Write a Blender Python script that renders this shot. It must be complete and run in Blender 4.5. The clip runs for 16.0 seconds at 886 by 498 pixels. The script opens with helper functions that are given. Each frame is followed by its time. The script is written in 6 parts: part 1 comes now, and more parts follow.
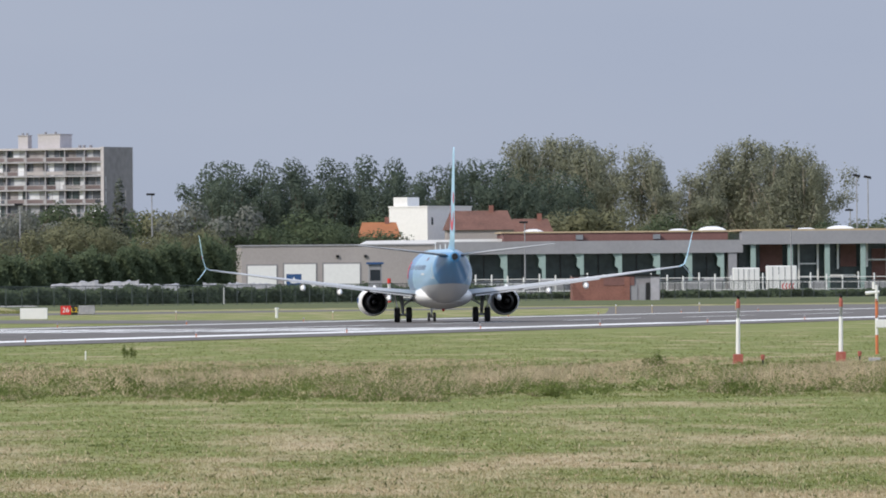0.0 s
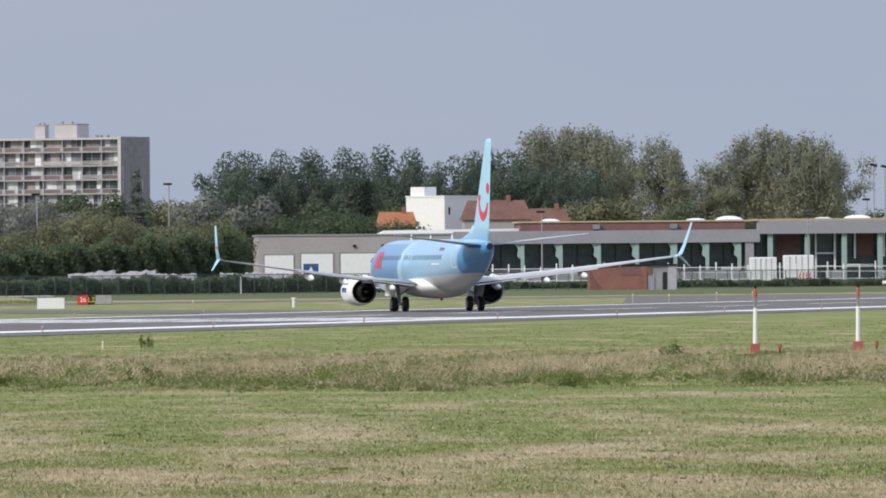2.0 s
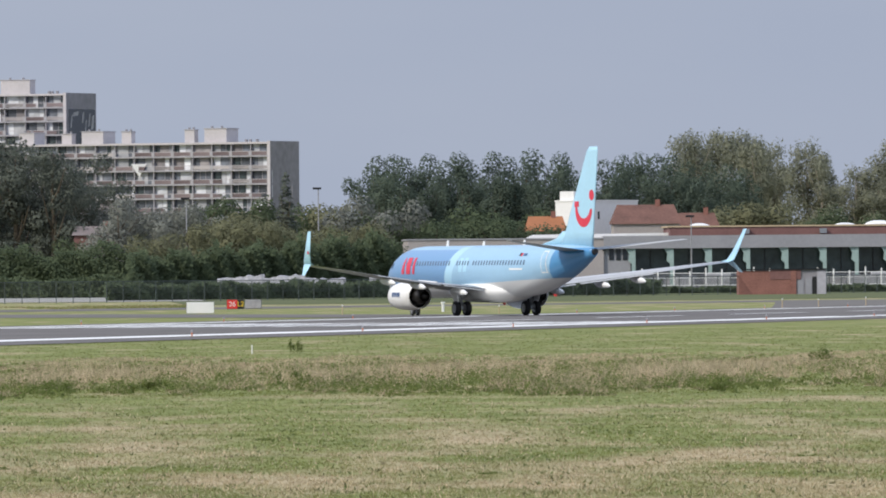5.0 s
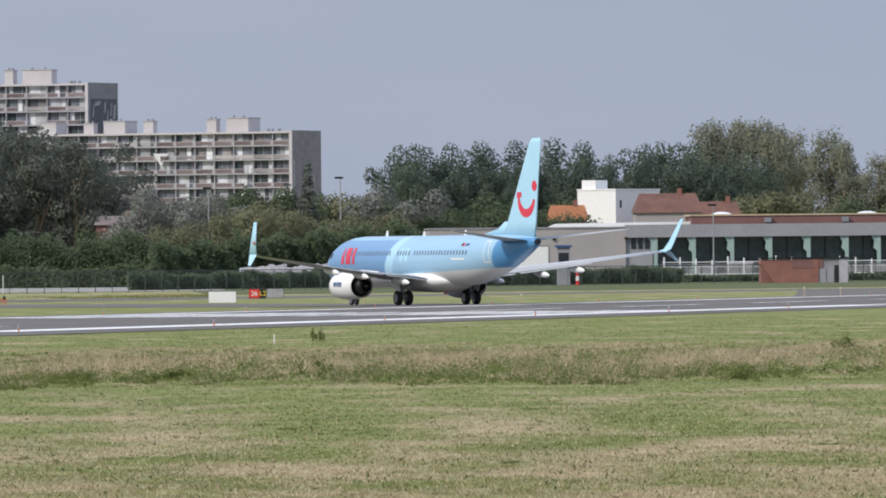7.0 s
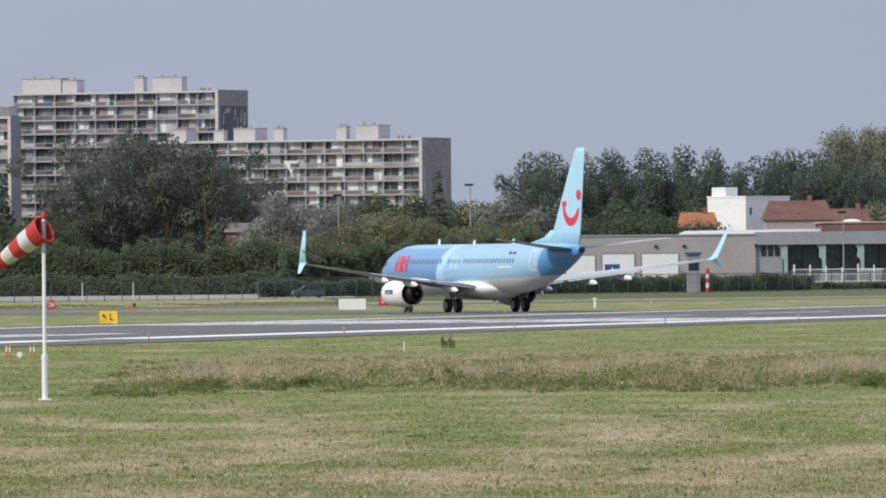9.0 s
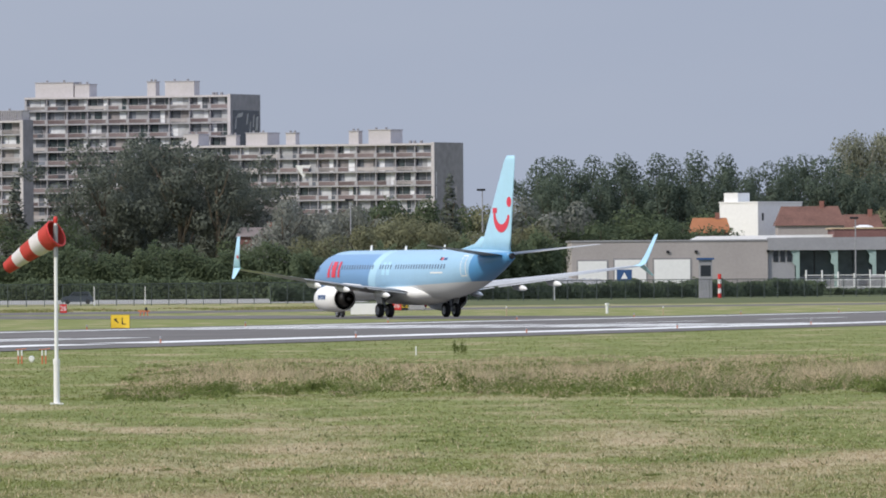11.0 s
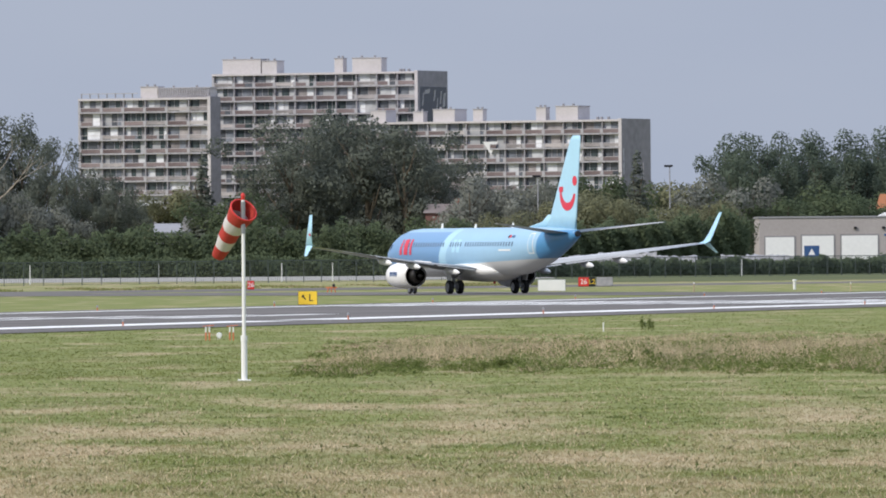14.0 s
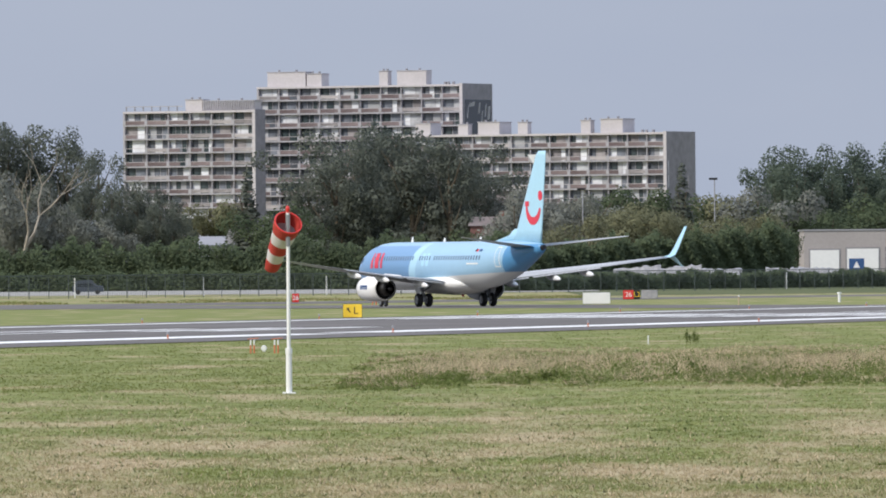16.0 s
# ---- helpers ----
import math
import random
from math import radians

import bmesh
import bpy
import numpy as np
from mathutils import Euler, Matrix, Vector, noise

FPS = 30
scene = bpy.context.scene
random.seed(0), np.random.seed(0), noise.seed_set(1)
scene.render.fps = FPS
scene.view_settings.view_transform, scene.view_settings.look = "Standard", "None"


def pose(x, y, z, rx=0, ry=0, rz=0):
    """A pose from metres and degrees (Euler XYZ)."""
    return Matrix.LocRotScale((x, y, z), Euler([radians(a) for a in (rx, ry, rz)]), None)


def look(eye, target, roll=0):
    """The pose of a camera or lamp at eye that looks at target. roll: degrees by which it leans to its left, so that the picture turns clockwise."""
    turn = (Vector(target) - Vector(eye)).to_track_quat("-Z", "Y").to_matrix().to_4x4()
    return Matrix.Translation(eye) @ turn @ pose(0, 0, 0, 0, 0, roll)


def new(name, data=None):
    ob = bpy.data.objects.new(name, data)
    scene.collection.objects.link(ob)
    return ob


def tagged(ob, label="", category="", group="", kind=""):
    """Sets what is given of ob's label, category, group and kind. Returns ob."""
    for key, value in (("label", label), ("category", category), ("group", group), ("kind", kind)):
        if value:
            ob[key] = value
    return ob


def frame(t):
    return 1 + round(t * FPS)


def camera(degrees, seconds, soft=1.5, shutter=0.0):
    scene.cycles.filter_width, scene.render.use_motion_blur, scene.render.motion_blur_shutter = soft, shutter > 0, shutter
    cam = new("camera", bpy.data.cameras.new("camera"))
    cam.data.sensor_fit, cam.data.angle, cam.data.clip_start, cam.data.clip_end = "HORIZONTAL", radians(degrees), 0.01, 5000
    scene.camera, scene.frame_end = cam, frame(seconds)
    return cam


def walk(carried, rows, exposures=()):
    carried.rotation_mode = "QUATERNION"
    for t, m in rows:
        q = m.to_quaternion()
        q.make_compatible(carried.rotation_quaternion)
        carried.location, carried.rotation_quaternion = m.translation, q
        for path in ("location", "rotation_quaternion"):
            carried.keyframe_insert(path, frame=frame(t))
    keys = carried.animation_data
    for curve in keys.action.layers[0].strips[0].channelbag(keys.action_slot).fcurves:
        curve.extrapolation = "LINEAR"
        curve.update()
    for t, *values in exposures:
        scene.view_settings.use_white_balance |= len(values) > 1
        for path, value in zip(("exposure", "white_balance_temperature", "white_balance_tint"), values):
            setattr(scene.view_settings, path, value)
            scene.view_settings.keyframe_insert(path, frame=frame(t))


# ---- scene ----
# The camera stands on one spot and pans: seconds, turn to the left, tilt upwards, roll (degrees).
cam = camera(4.5, 16.0, soft=1.85)
PAN = [
    (0, -2.726, 0.165, -0.46),
    (0.5, -2.718, 0.144, -0.48),
    (1, -2.707, 0.133, -0.48),
    (1.5, -2.708, 0.130, -0.50),
    (2, -2.639, 0.113, -0.48),
    (2.5, -2.575, 0.114, -0.55),
    (3, -2.474, 0.116, -0.46),
    (3.5, -2.259, 0.114, -0.56),
    (4, -1.995, 0.124, -0.56),
    (6.5, -1.841, 0.149, -0.45),
    (7, -1.768, 0.087, -0.56),
    (7.5, -1.659, 0.049, -0.56),
    (8, -1.375, 0.040, -0.54),
    (8.5, -1.149, 0.106, -0.59),
    (11, -1.047, 0.155, -0.42),
    (11.5, -1.004, 0.081, -0.36),
    (12, -0.929, 0.036, -0.38),
    (12.5, -0.838, 0.081, -0.40),
    (13, -0.491, 0.107, -0.49),
    (13.5, -0.214, 0.044, -0.45),
    (14, -0.094, 0.042, -0.47),
    (14.5, 0.000, 0.034, -0.50),
    (15, 0.074, 0.053, -0.48),
    (15.5, 0.104, 0.112, -0.51),
    (16, 0.133, 0.109, -0.47),
]


def aim(turn, tilt, roll):
    a, b = radians(turn), radians(tilt)
    eye = Vector((0, 0, 3.0))
    return look(eye, eye + Vector((-math.sin(a) * math.cos(b), math.cos(a) * math.cos(b), math.sin(b))), roll)


walk(cam, [(t, aim(a, b, c)) for t, a, b, c in PAN], [(0, 0.0), (4, -0.01), (8, -0.06), (11.5, -0.02), (16, 0.06)])

# ---- light ----
world = bpy.data.worlds.new("sky")
scene.world = world
world.use_nodes = True
SUN_EL, SUN_AZ = 38.0, 235.0   # degrees; azimuth clockwise from +y


def sky_world():
    nt = world.node_tree
    bg = nt.nodes["Background"]
    sky = nt.nodes.new("ShaderNodeTexSky")
    sky.sky_type, sky.sun_disc = "NISHITA", False
    sky.sun_elevation, sky.sun_rotation = radians(SUN_EL), radians(SUN_AZ)
    sky.dust_density, sky.air_density = 3.0, 1.0
    co = nt.nodes.new("ShaderNodeTexCoord")
    mp = nt.nodes.new("ShaderNodeMapping")
    mp.inputs["Scale"].default_value = (7, 7, 26)
    nz = nt.nodes.new("ShaderNodeTexNoise")
    nz.inputs["Scale"].default_value, nz.inputs["Detail"].default_value = 1.6, 4
    ramp = nt.nodes.new("ShaderNodeValToRGB")
    ramp.color_ramp.elements[0].position, ramp.color_ramp.elements[1].position = 0.3, 0.7
    ramp.color_ramp.elements[0].color = (3.75, 4.3, 5.6, 1)
    ramp.color_ramp.elements[1].color = (4.15, 4.65, 5.8, 1)
    mix = nt.nodes.new("ShaderNodeMix")
    mix.data_type = "RGBA"
    mix.inputs[0].default_value = 0.9
    nt.links.new(co.outputs["Generated"], mp.inputs["Vector"])
    nt.links.new(mp.outputs["Vector"], nz.inputs["Vector"])
    nt.links.new(nz.outputs[0], ramp.inputs[0])
    nt.links.new(sky.outputs[0], mix.inputs[6])
    nt.links.new(ramp.outputs[0], mix.inputs[7])
    # thin bright cloud overhead, duller towards the horizon
    sep = nt.nodes.new("ShaderNodeSeparateXYZ")
    nt.links.new(co.outputs["Generated"], sep.inputs[0])
    rng = nt.nodes.new("ShaderNodeMapRange")
    rng.inputs["From Min"].default_value, rng.inputs["From Max"].default_value = 0.06, 0.6
    rng.inputs["To Min"].default_value, rng.inputs["To Max"].default_value = 1.0, 1.9
    nt.links.new(sep.outputs[2], rng.inputs["Value"])
    lift = nt.nodes.new("ShaderNodeVectorMath")
    lift.operation = "SCALE"
    nt.links.new(mix.outputs[2], lift.inputs[0])
    nt.links.new(rng.outputs[0], lift.inputs["Scale"])
    nt.links.new(lift.outputs[0], bg.inputs[0])
    bg.inputs[1].default_value = 0.107


sky_world()
sun = new("sun", bpy.data.lights.new("sun", "SUN"))
sun.data.energy, sun.data.angle, sun.data.color = 2.9, radians(1.5), (1.0, 0.93, 0.82)
e_, a_ = radians(SUN_EL), radians(SUN_AZ)
sun.matrix_world = look((math.sin(a_) * math.cos(e_) * 100, math.cos(a_) * math.cos(e_) * 100, math.sin(e_) * 100), (0, 0, 0))


# ---- materials ----
def material(name, color, rough=0.7, metal=0.0, vary=0.25, scale=2.0, fine=25.0, bump=0.0, color2=None, islands=0.0, stretch=(1, 1, 1), spec=None, objects=0.0):
    """A surface with variation at two scales; islands: brightness change from piece to piece of one mesh; objects: from object to object."""
    m = bpy.data.materials.new(name)
    m.use_nodes = True
    nt = m.node_tree
    b = nt.nodes["Principled BSDF"]
    b.inputs["Roughness"].default_value, b.inputs["Metallic"].default_value = rough, metal
    if spec is not None:
        b.inputs["Specular IOR Level"].default_value = spec
    co = nt.nodes.new("ShaderNodeTexCoord")
    mp = nt.nodes.new("ShaderNodeMapping")
    mp.inputs["Scale"].default_value = stretch
    nt.links.new(co.outputs["Object"], mp.inputs["Vector"])
    n1, n2 = nt.nodes.new("ShaderNodeTexNoise"), nt.nodes.new("ShaderNodeTexNoise")
    n1.inputs["Scale"].default_value, n1.inputs["Detail"].default_value = scale, 3
    n2.inputs["Scale"].default_value, n2.inputs["Detail"].default_value = fine, 4
    for n in (n1, n2):
        nt.links.new(mp.outputs["Vector"], n.inputs["Vector"])
    add = nt.nodes.new("ShaderNodeMath")
    add.operation = "ADD"
    nt.links.new(n1.outputs[0], add.inputs[0])
    nt.links.new(n2.outputs[0], add.inputs[1])
    last = add.outputs[0]
    if islands or objects:
        src = nt.nodes.new("ShaderNodeNewGeometry").outputs["Random Per Island"] if islands else nt.nodes.new("ShaderNodeObjectInfo").outputs["Random"]
        ma = nt.nodes.new("ShaderNodeMath")
        ma.operation = "MULTIPLY_ADD"
        ma.inputs[1].default_value = islands or objects
        nt.links.new(src, ma.inputs[0])
        nt.links.new(last, ma.inputs[2])
        sub = nt.nodes.new("ShaderNodeMath")
        sub.operation = "SUBTRACT"
        sub.inputs[1].default_value = (islands or objects) / 2
        nt.links.new(ma.outputs[0], sub.inputs[0])
        last = sub.outputs[0]
    ramp = nt.nodes.new("ShaderNodeValToRGB")
    ramp.color_ramp.elements[0].position, ramp.color_ramp.elements[1].position = 0.65, 1.35
    half = nt.nodes.new("ShaderNodeMath")
    half.operation = "MULTIPLY"
    half.inputs[1].default_value = 0.5
    ramp.color_ramp.elements[0].position, ramp.color_ramp.elements[1].position = 0.3, 0.7
    nt.links.new(last, half.inputs[0])
    nt.links.new(half.outputs[0], ramp.inputs[0])
    c2 = color2 or tuple(c * (1 + vary) for c in color)
    c1 = color if color2 else tuple(c * (1 - vary) for c in color)
    ramp.color_ramp.elements[0].color, ramp.color_ramp.elements[1].color = (*c1, 1), (*c2, 1)
    nt.links.new(ramp.outputs[0], b.inputs["Base Color"])
    if islands:
        tl = nt.nodes.new("ShaderNodeBsdfTranslucent")
        mx = nt.nodes.new("ShaderNodeMixShader")
        mx.inputs[0].default_value = 0.42
        nt.links.new(ramp.outputs[0], tl.inputs[0])
        nt.links.new(b.outputs[0], mx.inputs[1])
        nt.links.new(tl.outputs[0], mx.inputs[2])
        nt.links.new(mx.outputs[0], nt.nodes["Material Output"].inputs[0])
    if bump:
        bp = nt.nodes.new("ShaderNodeBump")
        bp.inputs["Strength"].default_value, bp.inputs["Distance"].default_value = 0.6, bump
        nt.links.new(n2.outputs[0], bp.inputs["Height"])
        nt.links.new(bp.outputs[0], b.inputs["Normal"])
    return m


def livery():
    """Aircraft skin: light blue above, a deeper blue band round the front and the tail end, white belly."""
    m = material("aircraft_paint", (0.31, 0.505, 0.675), rough=0.28, vary=0.05, scale=0.4, fine=3.0)
    nt = m.node_tree
    b = nt.nodes["Principled BSDF"]
    base = b.inputs["Base Color"].links[0].from_socket
    sep = nt.nodes.new("ShaderNodeSeparateXYZ")
    co = nt.nodes.new("ShaderNodeTexCoord")
    nt.links.new(co.outputs["Object"], sep.inputs[0])

    def math_node(op, a, bb, c=None):
        n = nt.nodes.new("ShaderNodeMath")
        n.operation = op
        for i, v in enumerate((a, bb, c)):
            if v is None:
                continue
            if isinstance(v, (int, float)):
                n.inputs[i].default_value = v
            else:
                nt.links.new(v, n.inputs[i])
        return n.outputs[0]

    def over(fac, color, under):
        n = nt.nodes.new("ShaderNodeMix")
        n.data_type = "RGBA"
        nt.links.new(fac, n.inputs[0])
        nt.links.new(under, n.inputs[6])
        n.inputs[7].default_value = (*color, 1)
        return n.outputs[2]

    x, z = sep.outputs[0], sep.outputs[2]
    slant = math_node("MULTIPLY_ADD", z, 0.55, x)
    front = math_node("MULTIPLY", math_node("GREATER_THAN", slant, 7.3), math_node("LESS_THAN", z, 5.02))
    stripe = math_node("MULTIPLY", math_node("GREATER_THAN", slant, 5.9), math_node("LESS_THAN", slant, 7.3))
    rear = math_node("LESS_THAN", math_node("MULTIPLY_ADD", z, 0.35, x), -11.5)
    rear = math_node("MULTIPLY", rear, math_node("LESS_THAN", z, 5.05))
    belly = math_node("LESS_THAN", math_node("MULTIPLY_ADD", x, 0.03, z), 2.42)
    out = over(front, (0.165, 0.32, 0.545), base)
    out = over(stripe, (0.4, 0.63, 0.78), out)
    out = over(rear, (0.08, 0.26, 0.5), out)
    out = over(belly, (0.62, 0.63, 0.64), out)
    nt.links.new(out, b.inputs["Base Color"])
    return m


M = {
    "livery": livery(),
    "fin": material("fin_paint", (0.4, 0.65, 0.8), rough=0.3, vary=0.05, scale=0.5, fine=4),
    "wing": material("wing_grey_paint", (0.42, 0.425, 0.43), rough=0.5, vary=0.12, scale=0.8, fine=6),
    "wing_metal": material("bare_metal_edge", (0.7, 0.71, 0.72), rough=0.3, metal=0.8, vary=0.08),
    "white": material("white_paint", (0.78, 0.78, 0.77), rough=0.4, vary=0.06, scale=1.5, fine=14),
    "red": material("red_paint", (0.62, 0.035, 0.03), rough=0.45, vary=0.15, scale=3, fine=20),
    "logo": material("logo_red", (0.66, 0.04, 0.075), rough=0.35, vary=0.06),
    "orange": material("orange_paint", (0.58, 0.17, 0.07), rough=0.5, vary=0.18, scale=3, fine=18),
    "dark": material("dark_metal", (0.03, 0.03, 0.032), rough=0.45, metal=0.6, vary=0.3),
    "core": material("hot_section_metal", (0.05, 0.047, 0.045), rough=0.4, metal=0.8, vary=0.3),
    "rubber": material("tyre_rubber", (0.018, 0.018, 0.019), rough=0.8, vary=0.3),
    "steel": material("strut_steel", (0.35, 0.36, 0.37), rough=0.35, metal=0.7, vary=0.2),
    "faded_red": material("faded_red_paint", (0.36, 0.1, 0.075), rough=0.6, vary=0.2, scale=4, fine=20),
    "cabin_glass": material("cabin_window_glass", (0.13, 0.19, 0.28), rough=0.15, vary=0.25),
    "glazing": material("building_glass", (0.055, 0.075, 0.08), rough=0.15, vary=0.6, scale=0.12, fine=0.5),
    "glass": material("dark_window_glass", (0.02, 0.025, 0.032), rough=0.08, vary=0.2),
    "asphalt": material("runway_asphalt", (0.158, 0.149, 0.143), rough=0.95, vary=0.24, scale=0.05, fine=0.6, spec=0.05),
    "taxi": material("taxiway_asphalt", (0.165, 0.156, 0.146), rough=0.95, vary=0.2, scale=0.06, fine=0.7, spec=0.05),
    "paint": material("worn_marking_paint", (0.66, 0.66, 0.65), rough=0.85, color2=(0.92, 0.92, 0.91), spec=0.1, scale=0.15, fine=2.0),
    "concrete": material("weathered_concrete", (0.372, 0.364, 0.392), rough=0.85, vary=0.25, scale=0.12, fine=1.2, bump=0.02),
    # darker concrete: shade of the walls turned from the sun is in the colour
    "concrete_dark": material("shade_toned_concrete", (0.225, 0.22, 0.24), rough=0.9, vary=0.25, scale=0.08, fine=0.7),
    "roof_render": material("pale_pinkish_render", (0.48, 0.455, 0.468), rough=0.9, vary=0.1, scale=0.3, fine=2.0),
    # bluish base colour stands in for sky reflected in the panes
    "pane_glass": material("sky_tinted_window_glass", (0.15, 0.165, 0.195), rough=0.25, vary=0.5, scale=0.1, fine=0.6, objects=0.8),
    "curtain": material("faded_curtains", (0.2, 0.185, 0.19), rough=0.85, color2=(0.42, 0.39, 0.39), scale=0.1, fine=0.5, objects=0.9),
    "facade": material("apartment_wall", (0.25, 0.24, 0.255), rough=0.85, vary=0.25, scale=0.1, fine=0.8, objects=0.5),
    "rail": material("balcony_panel", (0.1, 0.072, 0.076), rough=0.7, color2=(0.22, 0.175, 0.18), scale=0.05, fine=0.4, objects=0.7),
    "blind": material("pale_blinds", (0.34, 0.35, 0.37), rough=0.8, color2=(0.82, 0.84, 0.88), scale=0.06, fine=0.4, objects=0.9),
    "beige": material("beige_render", (0.36, 0.33, 0.322), rough=0.9, vary=0.1, scale=0.15, fine=2.0),
    "grey_metal": material("grey_roof_cladding", (0.29, 0.29, 0.31), rough=0.6, vary=0.1, scale=0.3, fine=2.0),
    "roof_red": material("red_clay_tiles", (0.15, 0.075, 0.058), rough=0.85, vary=0.35, scale=0.4, fine=3.0),
    "roof_brown": material("red_brown_fascia", (0.19, 0.095, 0.085), rough=0.8, vary=0.2, scale=0.3, fine=2.0),
    "brick": material("red_brick", (0.25, 0.115, 0.09), rough=0.9, vary=0.25, scale=0.5, fine=4.0),
    "roof_sand": material("sandy_roof_gravel", (0.46, 0.36, 0.23), rough=0.9, vary=0.15),
    "teal": material("pale_green_column", (0.3, 0.4, 0.38), rough=0.6, vary=0.15),
    "fence": material("green_fence_wire", (0.06, 0.078, 0.074), rough=0.6, vary=0.3),
    "tarp": material("pale_plastic_sheet", (0.4, 0.4, 0.41), rough=0.5, color2=(0.2, 0.2, 0.22), scale=0.5, fine=3.0, bump=0.05),
    "yellow": material("yellow_sign_face", (0.75, 0.5, 0.03), rough=0.5, vary=0.08),
    "black": material("black_paint", (0.012, 0.012, 0.012), rough=0.6, vary=0.2),
    "blue": material("blue_sign_face", (0.03, 0.085, 0.22), rough=0.5, vary=0.1),
    "bark": material("bark", (0.11, 0.09, 0.065), rough=0.95, vary=0.35, scale=1.5, fine=8),
    "bark_pale": material("pale_bark", (0.34, 0.3, 0.24), rough=0.95, vary=0.3, scale=1.5, fine=8),
    # poplar and dark leaf tones lightened and blued to stand in for distant haze
    "leaf_poplar": material("poplar_leaves", (0.082, 0.108, 0.082), rough=0.9, color2=(0.15, 0.188, 0.142), scale=0.12, fine=0.8, islands=0.3, spec=0.1),
    "leaf_dark": material("dark_broad_leaves", (0.105, 0.122, 0.104), rough=0.9, color2=(0.185, 0.204, 0.165), scale=0.12, fine=0.8, islands=0.3, spec=0.1),
    "leaf_olive": material("olive_leaves", (0.15, 0.155, 0.09), rough=0.9, color2=(0.265, 0.268, 0.165), scale=0.12, fine=0.8, islands=0.3, spec=0.1),
    "leaf_silver": material("silvery_poplar_leaves", (0.18, 0.19, 0.135), rough=0.9, color2=(0.33, 0.34, 0.25), scale=0.15, fine=0.9, islands=0.35, spec=0.1),
    "leaf_grey": material("grey_green_leaves", (0.16, 0.17, 0.145), rough=0.9, color2=(0.3, 0.31, 0.275), scale=0.12, fine=0.8, islands=0.3, spec=0.1),
    "leaf_hedge": material("hedge_leaves", (0.075, 0.1, 0.058), rough=0.9, color2=(0.14, 0.175, 0.1), scale=0.2, fine=1.0, islands=0.3, spec=0.1),
    "car": material("dark_car_paint", (0.05, 0.06, 0.075), rough=0.25, vary=0.1),
    "road": material("pale_perimeter_road", (0.3, 0.29, 0.265), rough=0.9, vary=0.12, scale=0.05, fine=0.5),
}


def field(name, greens, drys, tip=0.0, islands=0.0, thresh=0.5, sc=0.05):
    """Meadow colour by place on the ground: green with dry, mown streaks."""
    m = bpy.data.materials.new(name)
    m.use_nodes = True
    nt = m.node_tree
    b = nt.nodes["Principled BSDF"]
    b.inputs["Roughness"].default_value = 0.9
    b.inputs["Specular IOR Level"].default_value = 0.15
    co = nt.nodes.new("ShaderNodeTexCoord")

    def nz(scale, detail, stretch=(1, 1, 1), off=0.0):
        mp = nt.nodes.new("ShaderNodeMapping")
        mp.inputs["Scale"].default_value = (stretch[0], stretch[1], 0.0)
        mp.inputs["Location"].default_value = (off, off, 0)
        n = nt.nodes.new("ShaderNodeTexNoise")
        n.inputs["Scale"].default_value, n.inputs["Detail"].default_value = scale, detail
        nt.links.new(co.outputs["Object"], mp.inputs["Vector"])
        nt.links.new(mp.outputs["Vector"], n.inputs["Vector"])
        return n.outputs[0]

    def ramp(src, a, bb, c1, c2):
        r = nt.nodes.new("ShaderNodeValToRGB")
        r.color_ramp.elements[0].position, r.color_ramp.elements[1].position = a, bb
        r.color_ramp.elements[0].color, r.color_ramp.elements[1].color = (*c1, 1), (*c2, 1)
        nt.links.new(src, r.inputs[0])
        return r.outputs[0]

    def mix(fac, x, y):
        n = nt.nodes.new("ShaderNodeMix")
        n.data_type = "RGBA"
        nt.links.new(fac, n.inputs[0])
        nt.links.new(x, n.inputs[6])
        nt.links.new(y, n.inputs[7])
        return n.outputs[2]

    green = ramp(nz(0.35, 4), 0.35, 0.65, *greens)
    dry = ramp(nz(1.3, 3, off=7), 0.3, 0.7, *drys)
    # drier towards the near end of the meadow
    sep = nt.nodes.new("ShaderNodeSeparateXYZ")
    nt.links.new(co.outputs["Object"], sep.inputs[0])
    rng = nt.nodes.new("ShaderNodeMapRange")
    rng.inputs["From Min"].default_value, rng.inputs["From Max"].default_value = 290.0, 140.0
    rng.inputs["To Min"].default_value, rng.inputs["To Max"].default_value = -0.09, 0.07
    nt.links.new(sep.outputs[1], rng.inputs["Value"])
    # and along the far verge
    far = nt.nodes.new("ShaderNodeMapRange")
    far.inputs["From Min"].default_value, far.inputs["From Max"].default_value = 860.0, 1250.0
    far.inputs["To Min"].default_value, far.inputs["To Max"].default_value = 0.03, 0.13
    nt.links.new(sep.outputs[1], far.inputs["Value"])
    both = nt.nodes.new("ShaderNodeMath")
    both.operation = "ADD"
    nt.links.new(rng.outputs[0], both.inputs[0])
    nt.links.new(far.outputs[0], both.inputs[1])
    tot = nt.nodes.new("ShaderNodeMath")
    tot.operation = "ADD"
    nt.links.new(nz(sc, 6, (3.2, 0.75), 3.0), tot.inputs[0])
    nt.links.new(both.outputs[0], tot.inputs[1])
    patch = ramp(tot.outputs[0], thresh - 0.09, thresh + 0.14, (0, 0, 0), (0.85, 0.85, 0.85))
    out = mix(patch, green, dry)
    if islands:
        r = ramp(nt.nodes.new("ShaderNodeNewGeometry").outputs["Random Per Island"], 0.0, 1.0, (1 - islands,) * 3, (1 + islands,) * 3)
        n = nt.nodes.new("ShaderNodeMix")
        n.data_type, n.blend_type = "RGBA", "MULTIPLY"
        n.inputs[0].default_value = 1.0
        nt.links.new(out, n.inputs[6])
        nt.links.new(r, n.inputs[7])
        out = n.outputs[2]
